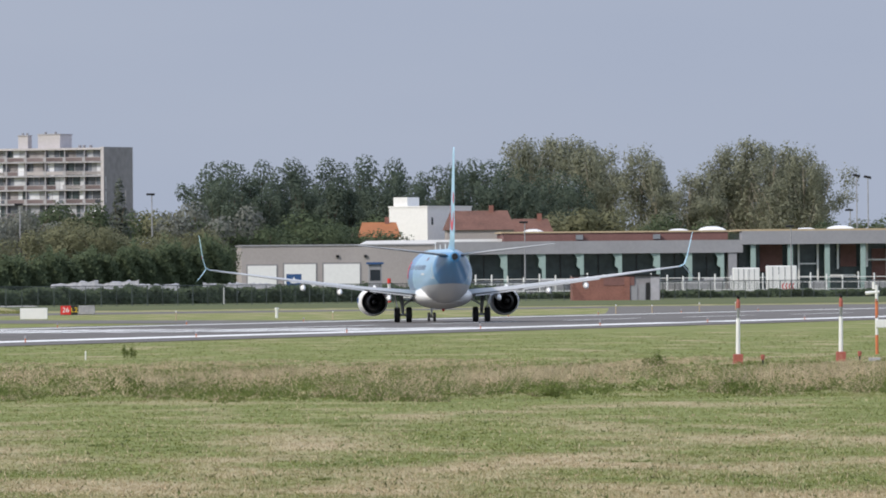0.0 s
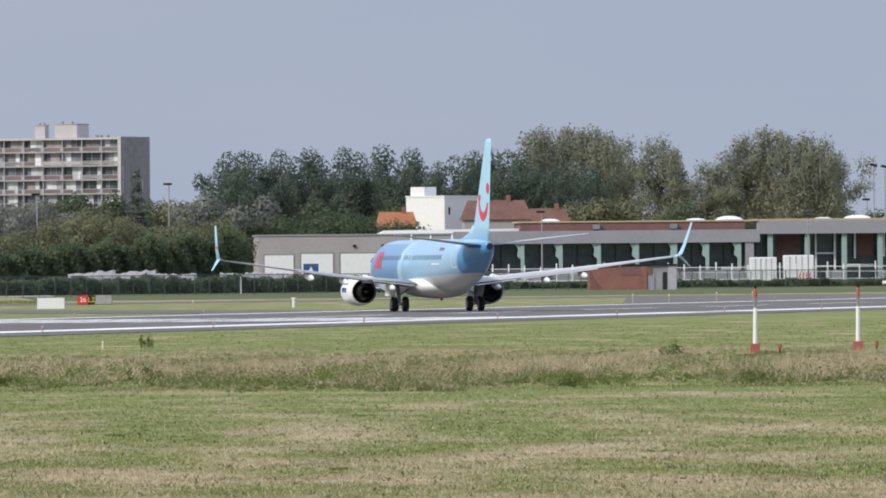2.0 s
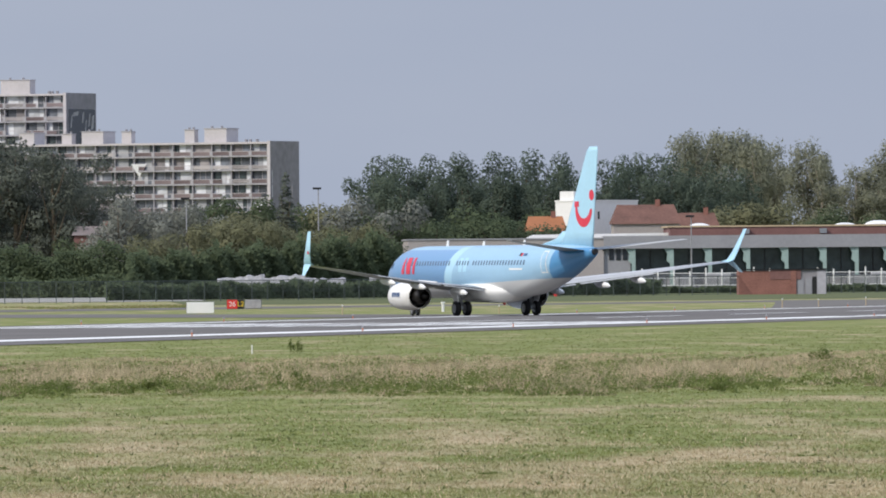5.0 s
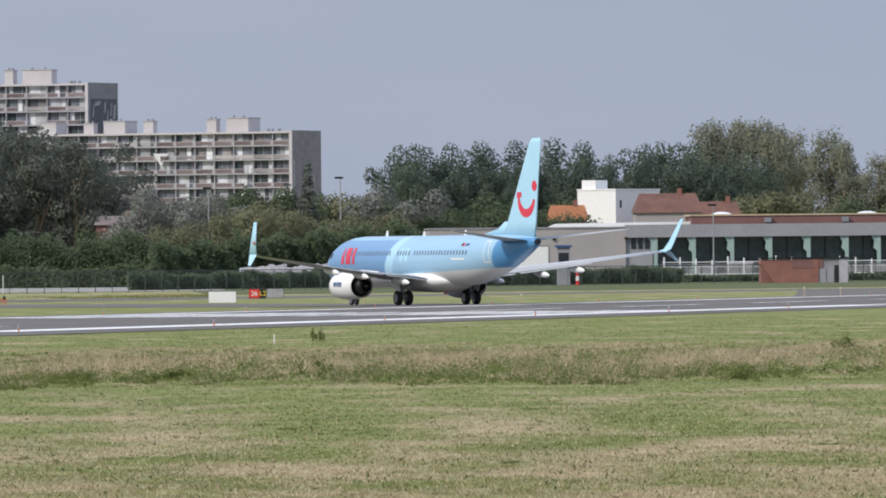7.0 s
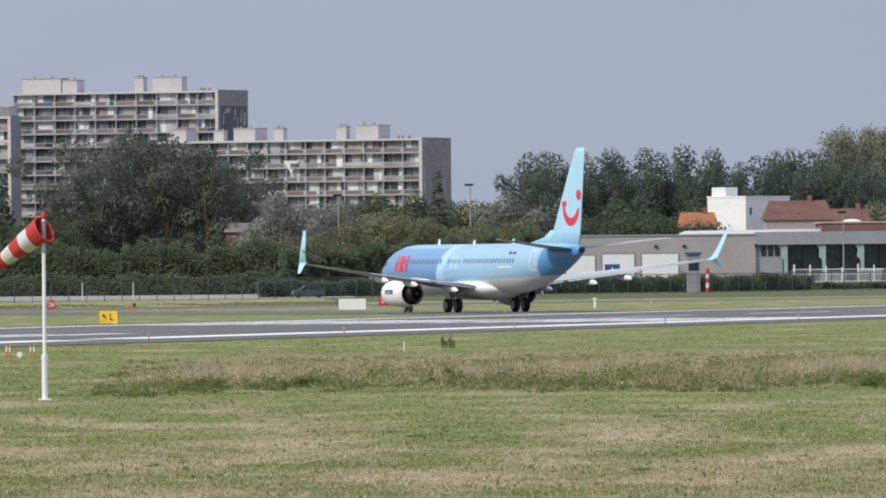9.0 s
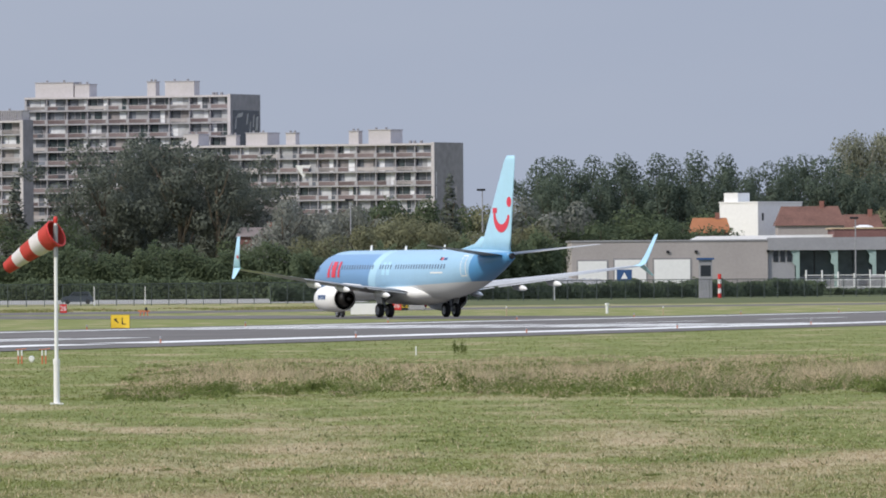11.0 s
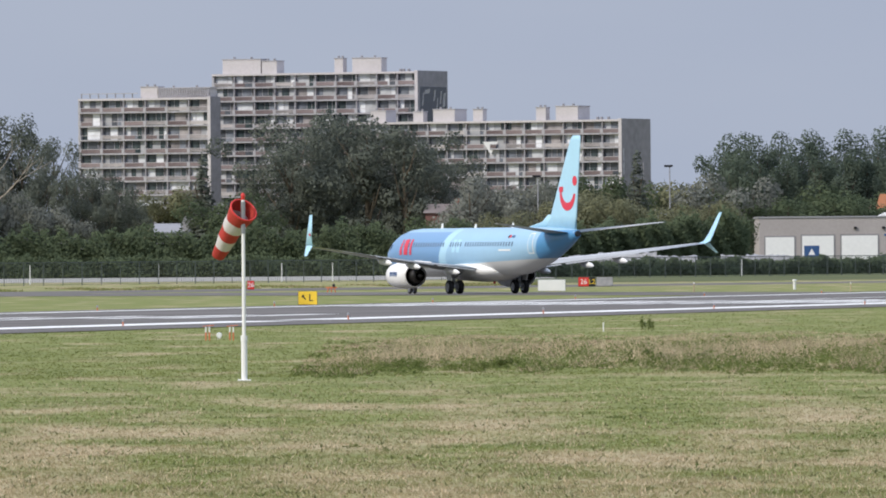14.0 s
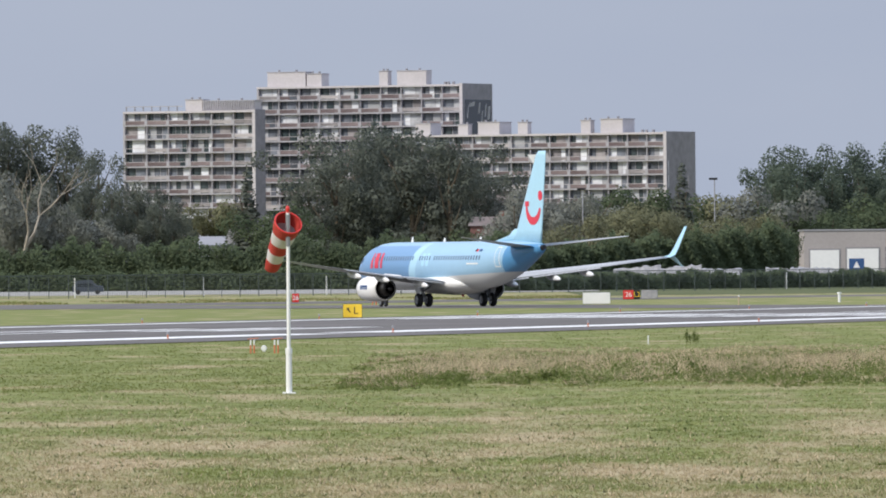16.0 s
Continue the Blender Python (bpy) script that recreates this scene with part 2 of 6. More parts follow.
    nt.links.new(out, b.inputs["Base Color"])
    if islands:
        tl = nt.nodes.new("ShaderNodeBsdfTranslucent")
        mx = nt.nodes.new("ShaderNodeMixShader")
        mx.inputs[0].default_value = 0.35
        nt.links.new(out, tl.inputs[0])
        nt.links.new(b.outputs[0], mx.inputs[1])
        nt.links.new(tl.outputs[0], mx.inputs[2])
        nt.links.new(mx.outputs[0], nt.nodes["Material Output"].inputs[0])
    return m


GREEN = ((0.148, 0.172, 0.05), (0.218, 0.236, 0.078))
DRY = ((0.36, 0.285, 0.18), (0.51, 0.41, 0.265))
M["ground"] = field("meadow_ground", GREEN, DRY, thresh=0.55, sc=0.09)
M["blades"] = field("short_grass_blades", GREEN, DRY, islands=0.14, thresh=0.55, sc=0.09)
M["tall"] = field("tall_wild_grass", ((0.15, 0.18, 0.08), (0.23, 0.25, 0.12)), ((0.46, 0.34, 0.23), (0.76, 0.6, 0.44)), islands=0.4, thresh=0.33, sc=0.3)
M["weeds"] = field("green_weeds", ((0.115, 0.145, 0.055), (0.175, 0.205, 0.08)), ((0.17, 0.13, 0.09), (0.24, 0.19, 0.13)), islands=0.35, thresh=0.62, sc=0.35)


# ---- building blocks ----
def part(name, bm, mat, parent=None, label="", smooth=False):
    me = bpy.data.meshes.new(name)
    bm.to_mesh(me)
    bm.free()
    me.materials.append(M[mat])
    if smooth:
        for p in me.polygons:
            p.use_smooth = True
    ob = new(name, me)
    if parent:
        ob.parent = parent
    if label:
        tagged(ob, label)
    return ob


def share(name, me, parent, m):
    """Another object on the same mesh."""
    ob = new(name, me)
    ob.parent = parent
    ob.matrix_basis = m
    return ob


def soup(name, verts, faces, mat, parent=None):
    me = bpy.data.meshes.new(name)
    me.from_pydata(verts, [], faces)
    me.materials.append(M[mat])
    ob = new(name, me)
    if parent:
        ob.parent = parent
    return ob


def thing(name, label, category, m=None, group="", kind=""):
    ob = new(name)
    ob.empty_display_size = 0.5
    if m is not None:
        ob.matrix_basis = m
    return tagged(ob, label, category, group, kind)


def box(x0, x1, y0, y1, z0, z1, bevel=0.0, bm=None):
    bm = bm or bmesh.new()
    vs = [bm.verts.new((x, y, z)) for x in (x0, x1) for y in (y0, y1) for z in (z0, z1)]
    fs = [bm.faces.new([vs[i] for i in f]) for f in ((0, 1, 3, 2), (4, 6, 7, 5), (0, 4, 5, 1), (2, 3, 7, 6), (0, 2, 6, 4), (1, 5, 7, 3))]
    if bevel:
        es = list({e for f in fs for e in f.edges})
        bmesh.ops.bevel(bm, geom=es, offset=bevel, segments=2, affect="EDGES", profile=0.5)
    return bm


def rings(sections, closed_ends=True, bm=None):
    """Skin over a row of rings with equal numbers of points."""
    bm = bm or bmesh.new()
    rows = [[bm.verts.new(p) for p in s] for s in sections]
    n = len(rows[0])
    for a, b in zip(rows, rows[1:]):
        for i in range(n):
            bm.faces.new((a[i], a[(i + 1) % n], b[(i + 1) % n], b[i]))
    if closed_ends:
        bm.faces.new(rows[0][::-1])
        bm.faces.new(rows[-1])
    bmesh.ops.recalc_face_normals(bm, faces=bm.faces[:])
    return bm


def tube(points, radii, n=10, bm=None):
    """A round, tapered bar along a line of points."""
    secs = []
    pts = [Vector(p) for p in points]
    for i, p in enumerate(pts):
        d = (pts[min(i + 1, len(pts) - 1)] - pts[max(i - 1, 0)]).normalized()
        side = d.cross(Vector((0.31, 0.17, 0.93) if abs(d.z) < 0.9 else (1, 0.1, 0))).normalized()
        up = side.cross(d)
        r = radii[i] if isinstance(radii, (list, tuple)) else radii
        secs.append([p + (side * math.cos(a) + up * math.sin(a)) * r for a in (2 * math.pi * k / n for k in range(n))])
    return rings(secs, bm=bm)


def slab(outline, t, axis="z", bm=None):
    """A plate: an outline of points given a thickness."""
    bm = bm or bmesh.new()
    d = {"x": Vector((t, 0, 0)), "y": Vector((0, t, 0)), "z": Vector((0, 0, t))}[axis]
    a = [bm.verts.new(p) for p in outline]
    b = [bm.verts.new(Vector(p) + d) for p in outline]
    n = len(a)
    bm.faces.new(a)
    bm.faces.new(b[::-1])
    for i in range(n):
        bm.faces.new((a[i], b[i], b[(i + 1) % n], a[(i + 1) % n]))
    bmesh.ops.recalc_face_normals(bm, faces=bm.faces[:])
    return bm


def foil(sections, n=9, bm=None):
    """A wing between sections: (leading edge, trailing edge, thickness vector)."""
    secs = []
    for le, te, th in sections:
        le, te, th = Vector(le), Vector(te), Vector(th)
        upper, lower = [], []
        for i in range(n + 1):
            u = i / n
            h = 1.9 * (math.sqrt(max(u, 0)) * 0.8 * (1 - u) + 0.15 * u * (1 - u)) + 0.03 * (1 - u)
            upper.append(le.lerp(te, u) + th * h * 0.75)
            lower.append(le.lerp(te, u) - th * h * 0.7)
        secs.append(upper + lower[-2:0:-1])
    return rings(secs, bm=bm)


def sight(az, el, d):
    """A place by its bearing and elevation as seen from the standpoint (thousandths) and its distance."""
    return Vector((az * d / 1000, d, 3.0 + el * d / 1000))


# ---- ground, runway, taxiway ----
def sheet(name, pts, z, mat, label, category, parent=None):
    bm = bmesh.new()
    bm.faces.new([bm.verts.new((x, y, z)) for x, y in pts])
    bmesh.ops.recalc_face_normals(bm, faces=bm.faces[:])
    if bm.faces[0].normal.z < 0:
        bm.faces[0].normal_flip()
    ob = part(name, bm, mat, parent)
    if not parent:
        tagged(ob, label, category, kind="structure")
    return ob


def make_ground():
    bm = bmesh.new()
    xs = (-4000, -300, 300, 4000)
    ys = (-2000, 0, 600, 1500, 4900)
    g = [[bm.verts.new((x, y, 0)) for x in xs] for y in ys]
    for a, b in zip(g, g[1:]):
        for i in range(3):
            bm.faces.new((a[i], a[i + 1], b[i + 1], b[i]))
    tagged(part("ground", bm, "ground"), "flat airfield meadow of green and dry mown grass", "ground", kind="structure")


make_ground()
RO, RD, RN = Vector((0, 646)), Vector((0.2455, 0.9694)), Vector((-0.9694, 0.2455))


def rw(along, across):
    p = RO + RD * along + RN * across
    return (p.x, p.y)


def strip(a0, a1, c0, c1):
    return [rw(a0, c0), rw(a1, c0), rw(a1, c1), rw(a0, c1)]


runway = sheet("runway", strip(-700, 1500, -28.5, 25.5), 0.03, "asphalt", "long grey asphalt runway with worn white markings", "runway")


def runway_marks():
    rnd = random.Random(5)
    # edge lines, painted in lengths with small breaks
    for side, wid in ((-19.6, 3.8), (19.6, 2.2)):
        a = -330.0
        while a < 700:
            ln = rnd.uniform(28, 75)
            sheet("edge_line", strip(a, a + ln, side - wid / 2, side + wid / 2), 0.045, "paint", "", "", runway)
            a += ln + rnd.uniform(0.3, 2.0) + (6 if rnd.random() < 0.12 else 0)
    # threshold stripes
    for i in range(6):
        for s in (-1, 1):
            c = s * (2.0 + i * 2.75)
            a, end = 44 + rnd.uniform(-1.5, 1.5), 88 + rnd.uniform(-2, 2)
            while a < end:
                ln = min(rnd.uniform(5, 16), end - a)
                w, o = rnd.uniform(0.65, 1.0), rnd.uniform(-0.18, 0.18)
                sheet("threshold_stripe", strip(a, a + ln, c + o - w, c + o + w), 0.045, "paint", "", "", runway)
                a += ln + rnd.choice((0.2, 0.4, 1.6))
    # centre line and touchdown bars
    for a in range(-300, 700, 50):
        if not -100 < a < 90:
            sheet("centre_line", strip(a, a + 30, -0.45, 0.45), 0.045, "paint", "", "", runway)
    for c in (5.2, 1.0, -3.2, -6.6):
        for k in range(3):
            w = rnd.uniform(0.7, 1.05)
            sheet("touchdown_bar", strip(-80 + k * 8.6, -71.9 + k * 8.6 - (c if k == 2 else 0), c - w, c + w), 0.045, "paint", "", "", runway)


runway_marks()


def ribbon(name, line, width, z, mat, label):
    pts = [Vector(p) for p in line]
    left, right = [], []
    for i, p in enumerate(pts):
        d = (pts[min(i + 1, len(pts) - 1)] - pts[max(i - 1, 0)]).normalized()
        n = Vector((-d.y, d.x))
        w = width[i] if isinstance(width, (list, tuple)) else width
        left.append(p + n * w / 2)
        right.append(p - n * w / 2)
    bm = bmesh.new()
    la, ra = [bm.verts.new((p.x, p.y, z)) for p in left], [bm.verts.new((p.x, p.y, z)) for p in right]
    for i in range(len(pts) - 1):
        bm.faces.new((ra[i], ra[i + 1], la[i + 1], la[i]))
    return tagged(part(name, bm, mat), label, "taxiway", kind="structure")


ribbon("taxiway", [(44, 800), (37, 840), (26, 866), (14, 893), (-1, 926), (-15, 955), (-32, 972), (-60, 978), (-140, 975)],
       [34, 32, 30, 30, 34, 44, 60, 66, 66], 0.024, "taxi", "grey asphalt taxiway leaving the runway in a curve")
ribbon("far_taxiway", [(-70, 990), (-10, 1095), (38, 1183), (66, 1222), (100, 1275)], [50, 40, 34, 34, 40], 0.018, "taxi", "narrow grey taxiway on the far side of the field")
sheet("exit_taxiway", [(40, 850), (55, 907), (62, 1000), (70, 1124), (77, 1235), (96, 1292), (112, 1290), (190, 1380), (210, 1380), (120, 1000)], 0.021, "taxi", "wide grey asphalt exit joining the runway", "taxiway")
M["rough"] = material("rough_dark_grass", (0.085, 0.105, 0.05), rough=0.95, color2=(0.15, 0.16, 0.085), scale=0.03, fine=0.3, spec=0.05)
sheet("rough_grass", [(13, 1260), (38, 1290), (75, 1330), (105, 1360), (200, 1500), (240, 1900), (12, 1900)], 0.012, "rough", "strip of dark unmown grass along the fence", "grass")
ribbon("service_road", [(-160, 1690), (-90, 1690), (0, 1690), (18, 1690)], 350, 0.024, "road", "wide pale paved strip behind the perimeter fence")

# ---- the airliner: x forward, y to its left, ground at z = 0 under the main wheels ----
plane = thing("airliner", "light blue and white twin-engined airliner with winglets taxiing off the runway", "aircraft")


def fuselage():
    st = [(19.55, 0.05, 2.82), (19.3, 0.42, 2.84), (18.8, 0.8, 2.9), (18.1, 1.15, 2.98), (17.2, 1.45, 3.08), (16.0, 1.7, 3.2), (14.6, 1.84, 3.3),
          (13.0, 1.88, 3.35), (9.0, 1.88, 3.35), (5.0, 1.88, 3.35), (1.0, 1.88, 3.35), (-3.0, 1.88, 3.35), (-5.5, 1.87, 3.36), (-8.0, 1.78, 3.45),
          (-10.0, 1.63, 3.62), (-12.0, 1.42, 3.85), (-14.0, 1.13, 4.12), (-15.6, 0.86, 4.35), (-17.0, 0.58, 4.55), (-17.8, 0.4, 4.68), (-18.2, 0.3, 4.74)]
    n = 40
    secs = [[(x, r * math.cos(a), z + r * 1.05 * math.sin(a)) for a in (2 * math.pi * k / n for k in range(n))] for x, r, z in st]
    f = part("fuselage", rings(secs), "livery", plane, "light blue fuselage with deeper blue bands and white belly", True)
    # exhaust of the small tail engine
    part("tail_exhaust", tube([(-18.1, 0, 4.74), (-18.45, 0, 4.77)], [0.27, 0.2], 16), "dark", f)
    # wing box fairing
    secs = []
    for x, w, h in ((6.8, 0.5, 0.25), (5.6, 1.5, 0.6), (4.0, 2.05, 0.85), (0.0, 2.2, 0.95), (-2.5, 2.1, 0.9), (-4.2, 1.5, 0.6), (-5.6, 0.6, 0.25)):
        secs.append([(x, w * math.cos(a), 1.9 + h * math.sin(a) * (1.0 if math.sin(a) < 0 else 0.9)) for a in (2 * math.pi * k / 24 for k in range(24))])
    part("wing_fairing", rings(secs), "white", plane, "", True)
    # cockpit glass
    for s in (-1, 1):
        bm = bmesh.new()
        for (x0, z0, y0), (x1, z1, y1) in (((18.35, 3.55, 0.15), (17.75, 3.9, 0.75)), ((17.75, 3.55, 0.85), (17.1, 3.95, 1.2)), ((17.0, 3.58, 1.25), (16.4, 3.95, 1.42))):
            vs = [(x0, s * y0 * 1.1, z0), (x1, s * y1 * 1.12, z0), (x1 - 0.25, s * y1, z1), (x0 - 0.35, s * y0, z1)]
            bm.faces.new([bm.verts.new((x + 0.06, y * 1.04, z + 0.1)) for x, y, z in vs])
        part("cockpit_window", bm, "glass", f)
    return f


fus = fuselage()


def hull(x, z):
    """Half width of the hull at a station and height."""
    st = [(19.55, 0.05, 2.82), (18.1, 1.15, 2.98), (16.0, 1.7, 3.2), (13.0, 1.88, 3.35), (-5.5, 1.87, 3.36), (-8.0, 1.78, 3.45), (-10.0, 1.63, 3.62), (-12.0, 1.42, 3.85), (-14.0, 1.13, 4.12), (-17.0, 0.58, 4.55)]
    for (xa, ra, za), (xb, rb, zb) in zip(st, st[1:]):
        if xa >= x >= xb:
            u = (xa - x) / (xa - xb)
            r, c = ra + (rb - ra) * u, za + (zb - za) * u
            return r * math.sqrt(max(0.02, 1 - ((z - c) / (r * 1.05)) ** 2))
    return 0.5


def on_hull(name, x0, x1, z0, z1, side, mat, off=0.015, parent=None, label="", nx=2):
    """A thin plate that follows the hull's side."""
    bm = bmesh.new()
    nz = max(1, int((z1 - z0) / 0.25) + 1)
    g = [[bm.verts.new((x0 + (x1 - x0) * i / nx, side * (hull(x0 + (x1 - x0) * i / nx, z0 + (z1 - z0) * j / nz) + off), z0 + (z1 - z0) * j / nz)) for j in range(nz + 1)] for i in range(nx + 1)]
    for i in range(nx):
        for j in range(nz):
            q = (g[i][j], g[i + 1][j], g[i + 1][j + 1], g[i][j + 1])
            bm.faces.new(q if side < 0 else q[::-1])
    return part(name, bm, mat, parent or fus, label)


def hull_details():
    for s in (-1, 1):
        x = 13.1
        while x > -9.3:
            if not (3.9 < x < 4.6 or 0.5 < x < 0.9):
                on_hull("cabin_window", x, x - 0.24, 3.83, 4.17, s, "cabin_glass", 0.02, nx=1)
            x -= 0.51
        # doors and their pale outlines
        for xd, w, z0, z1 in ((15.4, 0.85, 2.75, 4.6), (-11.6, 0.8, 3.2, 4.85)):
            d = on_hull("door_frame", xd, xd - w, z0, z1, s, "white", 0.012, nx=2)
            on_hull("door_panel", xd - 0.08, xd - w + 0.08, z0 + 0.08, z1 - 0.08, s, "livery", 0.022, d, "blue cabin door")
        for xd in (2.9, 2.0):
            on_hull("overwing_exit", xd, xd - 0.6, 3.35, 4.4, s, "fin", 0.012, nx=1)
        # brand letters as plain red blocks
        for x0, x1, z0, z1 in ((14.1, 13.3, 3.2, 4.45), (12.9, 12.1, 3.2, 4.45), (11.7, 11.3, 3.2, 4.45)):
            on_hull("brand_block", x0, x1, z0, z1, s, "logo", 0.03, nx=2)
        # small flag and registration shown as bars
        on_hull("flag_bar", -7.7, -8.0, 4.5, 4.72, s, "black", 0.02, nx=1)
        on_hull("flag_bar", -8.0, -8.3, 4.48, 4.7, s, "logo", 0.02, nx=1)
        on_hull("registration_bar", -8.45, -9.0, 4.5, 4.68, s, "blue", 0.02, nx=1)
        on_hull("lettering_bar", -6.6, -8.8, 3.45, 3.57, s, "white", 0.02, nx=2)
    for x, h in ((9.5, 0.45), (2.6, 0.35), (-5.0, 0.4)):
        part("antenna", slab([(x, -0.02, 5.28), (x - 0.5, -0.02, 5.28), (x - 0.5, -0.02, 5.3 + h), (x - 0.25, -0.02, 5.3 + h)], 0.04, "y"), "white", fus)
    part("beacon", tube([(-1.5, 0, 0.98), (-1.5, 0, 0.8)], [0.12, 0.08], 10), "red", fus)


hull_details()


def wings():
    for s in (1, -1):
        w = part("wing", foil([((5.4, s * 1.2, 2.05), (-2.7, s * 1.2, 1.95), (0, 0, 0.62)), ((2.9, s * 5.6, 2.5), (-2.45, s * 5.6, 2.42), (0, 0, 0.32)),
                               ((-0.4, s * 11.5, 3.2), (-3.75, s * 11.5, 3.15), (0, 0, 0.17)), ((-3.4, s * 17.1, 3.92), (-5.1, s * 17.1, 3.9), (0, 0, 0.08))], 12), "wing", plane, "pale grey metal wing", True)
        part("leading_edge", tube([(5.36, s * 1.9, 2.14), (2.93, s * 5.6, 2.52), (-0.36, s * 11.5, 3.22), (-3.36, s * 17.1, 3.93)], [0.2, 0.14, 0.09, 0.05], 8), "wing_metal", w)
        # flap panels along the trailing edge
        for y0, y1, xa, xb, za, zb in ((2.3, 5.4, -2.65, -2.45, 1.98, 2.36), (5.8, 11.3, -2.45, -3.7, 2.42, 3.12)):
            part("flap", slab([(xa, s * y0, za), (xb, s * y1, zb), (xb - 0.3, s * y1, zb - 0.05), (xa - 0.35, s * y0, za - 0.06)], -0.04), "wing", w)
        # flap track fairings
        for y, x, z in ((4.0, -2.3, 2.1), (7.6, -2.75, 2.55), (10.3, -3.35, 2.88)):
            f = [[(x + dx, s * y + r * math.cos(a), z - 0.12 + dz + r * 1.25 * math.sin(a)) for a in (2 * math.pi * k / 10 for k in range(10))] for dx, r, dz in ((1.6, 0.05, 0.0), (1.0, 0.19, -0.06), (0.0, 0.22, -0.14), (-0.9, 0.15, -0.22), (-1.35, 0.03, -0.26))]
            part("flap_fairing", rings(f), "white", w, "", True)
        # winglet with its lower blade
        up = foil([((-3.4, s * 17.05, 3.92), (-5.1, s * 17.05, 3.9), (0, 0, 0.1)), ((-3.9, s * 17.4, 4.1), (-5.3, s * 17.4, 4.1), (0, -s * 0.06, 0.06)),
                   ((-4.5, s * 17.58, 4.7), (-5.6, s * 17.58, 4.7), (0, -s * 0.07, 0.0)), ((-5.9, s * 17.9, 6.4), (-6.5, s * 17.9, 6.45), (0, -s * 0.03, 0))], 6)
        wl = part("winglet", up, "fin", plane, "light blue upswept winglet", True)
        part("lower_blade", foil([((-3.8, s * 17.35, 3.98), (-5.2, s * 17.35, 3.98), (0, s * 0.05, 0.05)), ((-5.0, s * 18.0, 3.15), (-5.5, s * 18.0, 3.15), (0, s * 0.02, 0.02))], 6), "fin", wl)
        part("winglet_patch", slab([(-5.25, s * 17.66, 4.75), (-5.55, s * 17.66, 4.75), (-5.55, s * 17.69, 4.95), (-5.25, s * 17.69, 4.95)], s * 0.01, "y"), "logo", wl)
        # tailplane
        part("tailplane", foil([((-13.4, s * 0.5, 4.86), (-17.5, s * 0.5, 4.86), (0, 0, 0.22)), ((-17.9, s * 7.05, 5.6), (-19.35, s * 7.05, 5.6), (0, 0, 0.07)), ((-18.3, s * 7.17, 5.62), (-19.3, s * 7.17, 5.62), (0, 0, 0.03))], 10), "wing", plane, "pale grey tailplane", True)


wings()


def fin():
    f = part("tail_fin", foil([((-11.8, 0, 5.0), (-18.0, 0, 5.0), (0, 0.3, 0)), ((-12.9, 0, 6.2), (-18.15, 0, 6.2), (0, 0.25, 0)), ((-16.9, 0, 12.2), (-18.95, 0, 12.2), (0, 0.11, 0)), ((-17.4, 0, 12.55), (-18.9, 0, 12.55), (0, 0.06, 0))], 14), "fin", plane, "light blue tail fin with a red smile emblem", True)
    part("dorsal_fin", foil([((-7.6, 0, 5.2), (-13.0, 0, 5.2), (0, 0.1, 0)), ((-11.2, 0, 5.75), (-13.3, 0, 5.75), (0, 0.09, 0)), ((-12.4, 0, 6.3), (-13.6, 0, 6.3), (0, 0.05, 0))], 6), "fin", f, "", True)
    # rudder line
    for s in (-1, 1):
        def y(x, z):
            """The fin's skin at a station and height."""
            u = (z - 6.2) / 6.0
            le, te, th = -12.9 - 4.0 * u, -18.15 - 0.8 * u, 0.25 - 0.14 * u
            q = min(1, max(0, (le - x) / (le - te)))
            return s * (th * (1.9 * (math.sqrt(q) * 0.8 * (1 - q) + 0.15 * q * (1 - q)) + 0.03 * (1 - q)) * (0.75 if s > 0 else 0.7) + 0.02)
        # emblem: an arc with a foot and a dot
        c, rx, rz = (-16.5, 8.2), 1.3, 1.3
        bm = bmesh.new()
        row = []
        for k in range(25):
            a = radians(176 + 172 * k / 24)
            th = 0.16 + 0.16 * math.sin(math.pi * k / 24)
            px, pz = c[0] - rx * math.cos(a), c[1] + rz * math.sin(a)
            nx, nz = -math.cos(a), math.sin(a)
            row.append([bm.verts.new((px + nx * o, y(px + nx * o, pz + nz * o), pz + nz * o)) for o in (-th, th)])
        for a, b in zip(row, row[1:]):
            bm.faces.new((a[0], a[1], b[1], b[0]))
        part("emblem_arc", bm, "logo", f)
        bm = bmesh.new()
        bm.faces.new([bm.verts.new((x, y(x, z) + s * 0.004, z)) for x, z in ((-14.85, 8.1), (-15.7, 8.1), (-15.7, 8.5), (-14.85, 8.5))])
        part("emblem_foot", bm, "logo", f)
        bm = bmesh.new()
        bm.faces.new([bm.verts.new((-17.85 + 0.4 * math.cos(a), y(-17.85 + 0.4 * math.cos(a), 8.95 + 0.4 * math.sin(a)), 8.95 + 0.4 * math.sin(a))) for a in (2 * math.pi * k / 20 for k in range(20))])
        part("emblem_dot", bm, "logo", f)


fin()


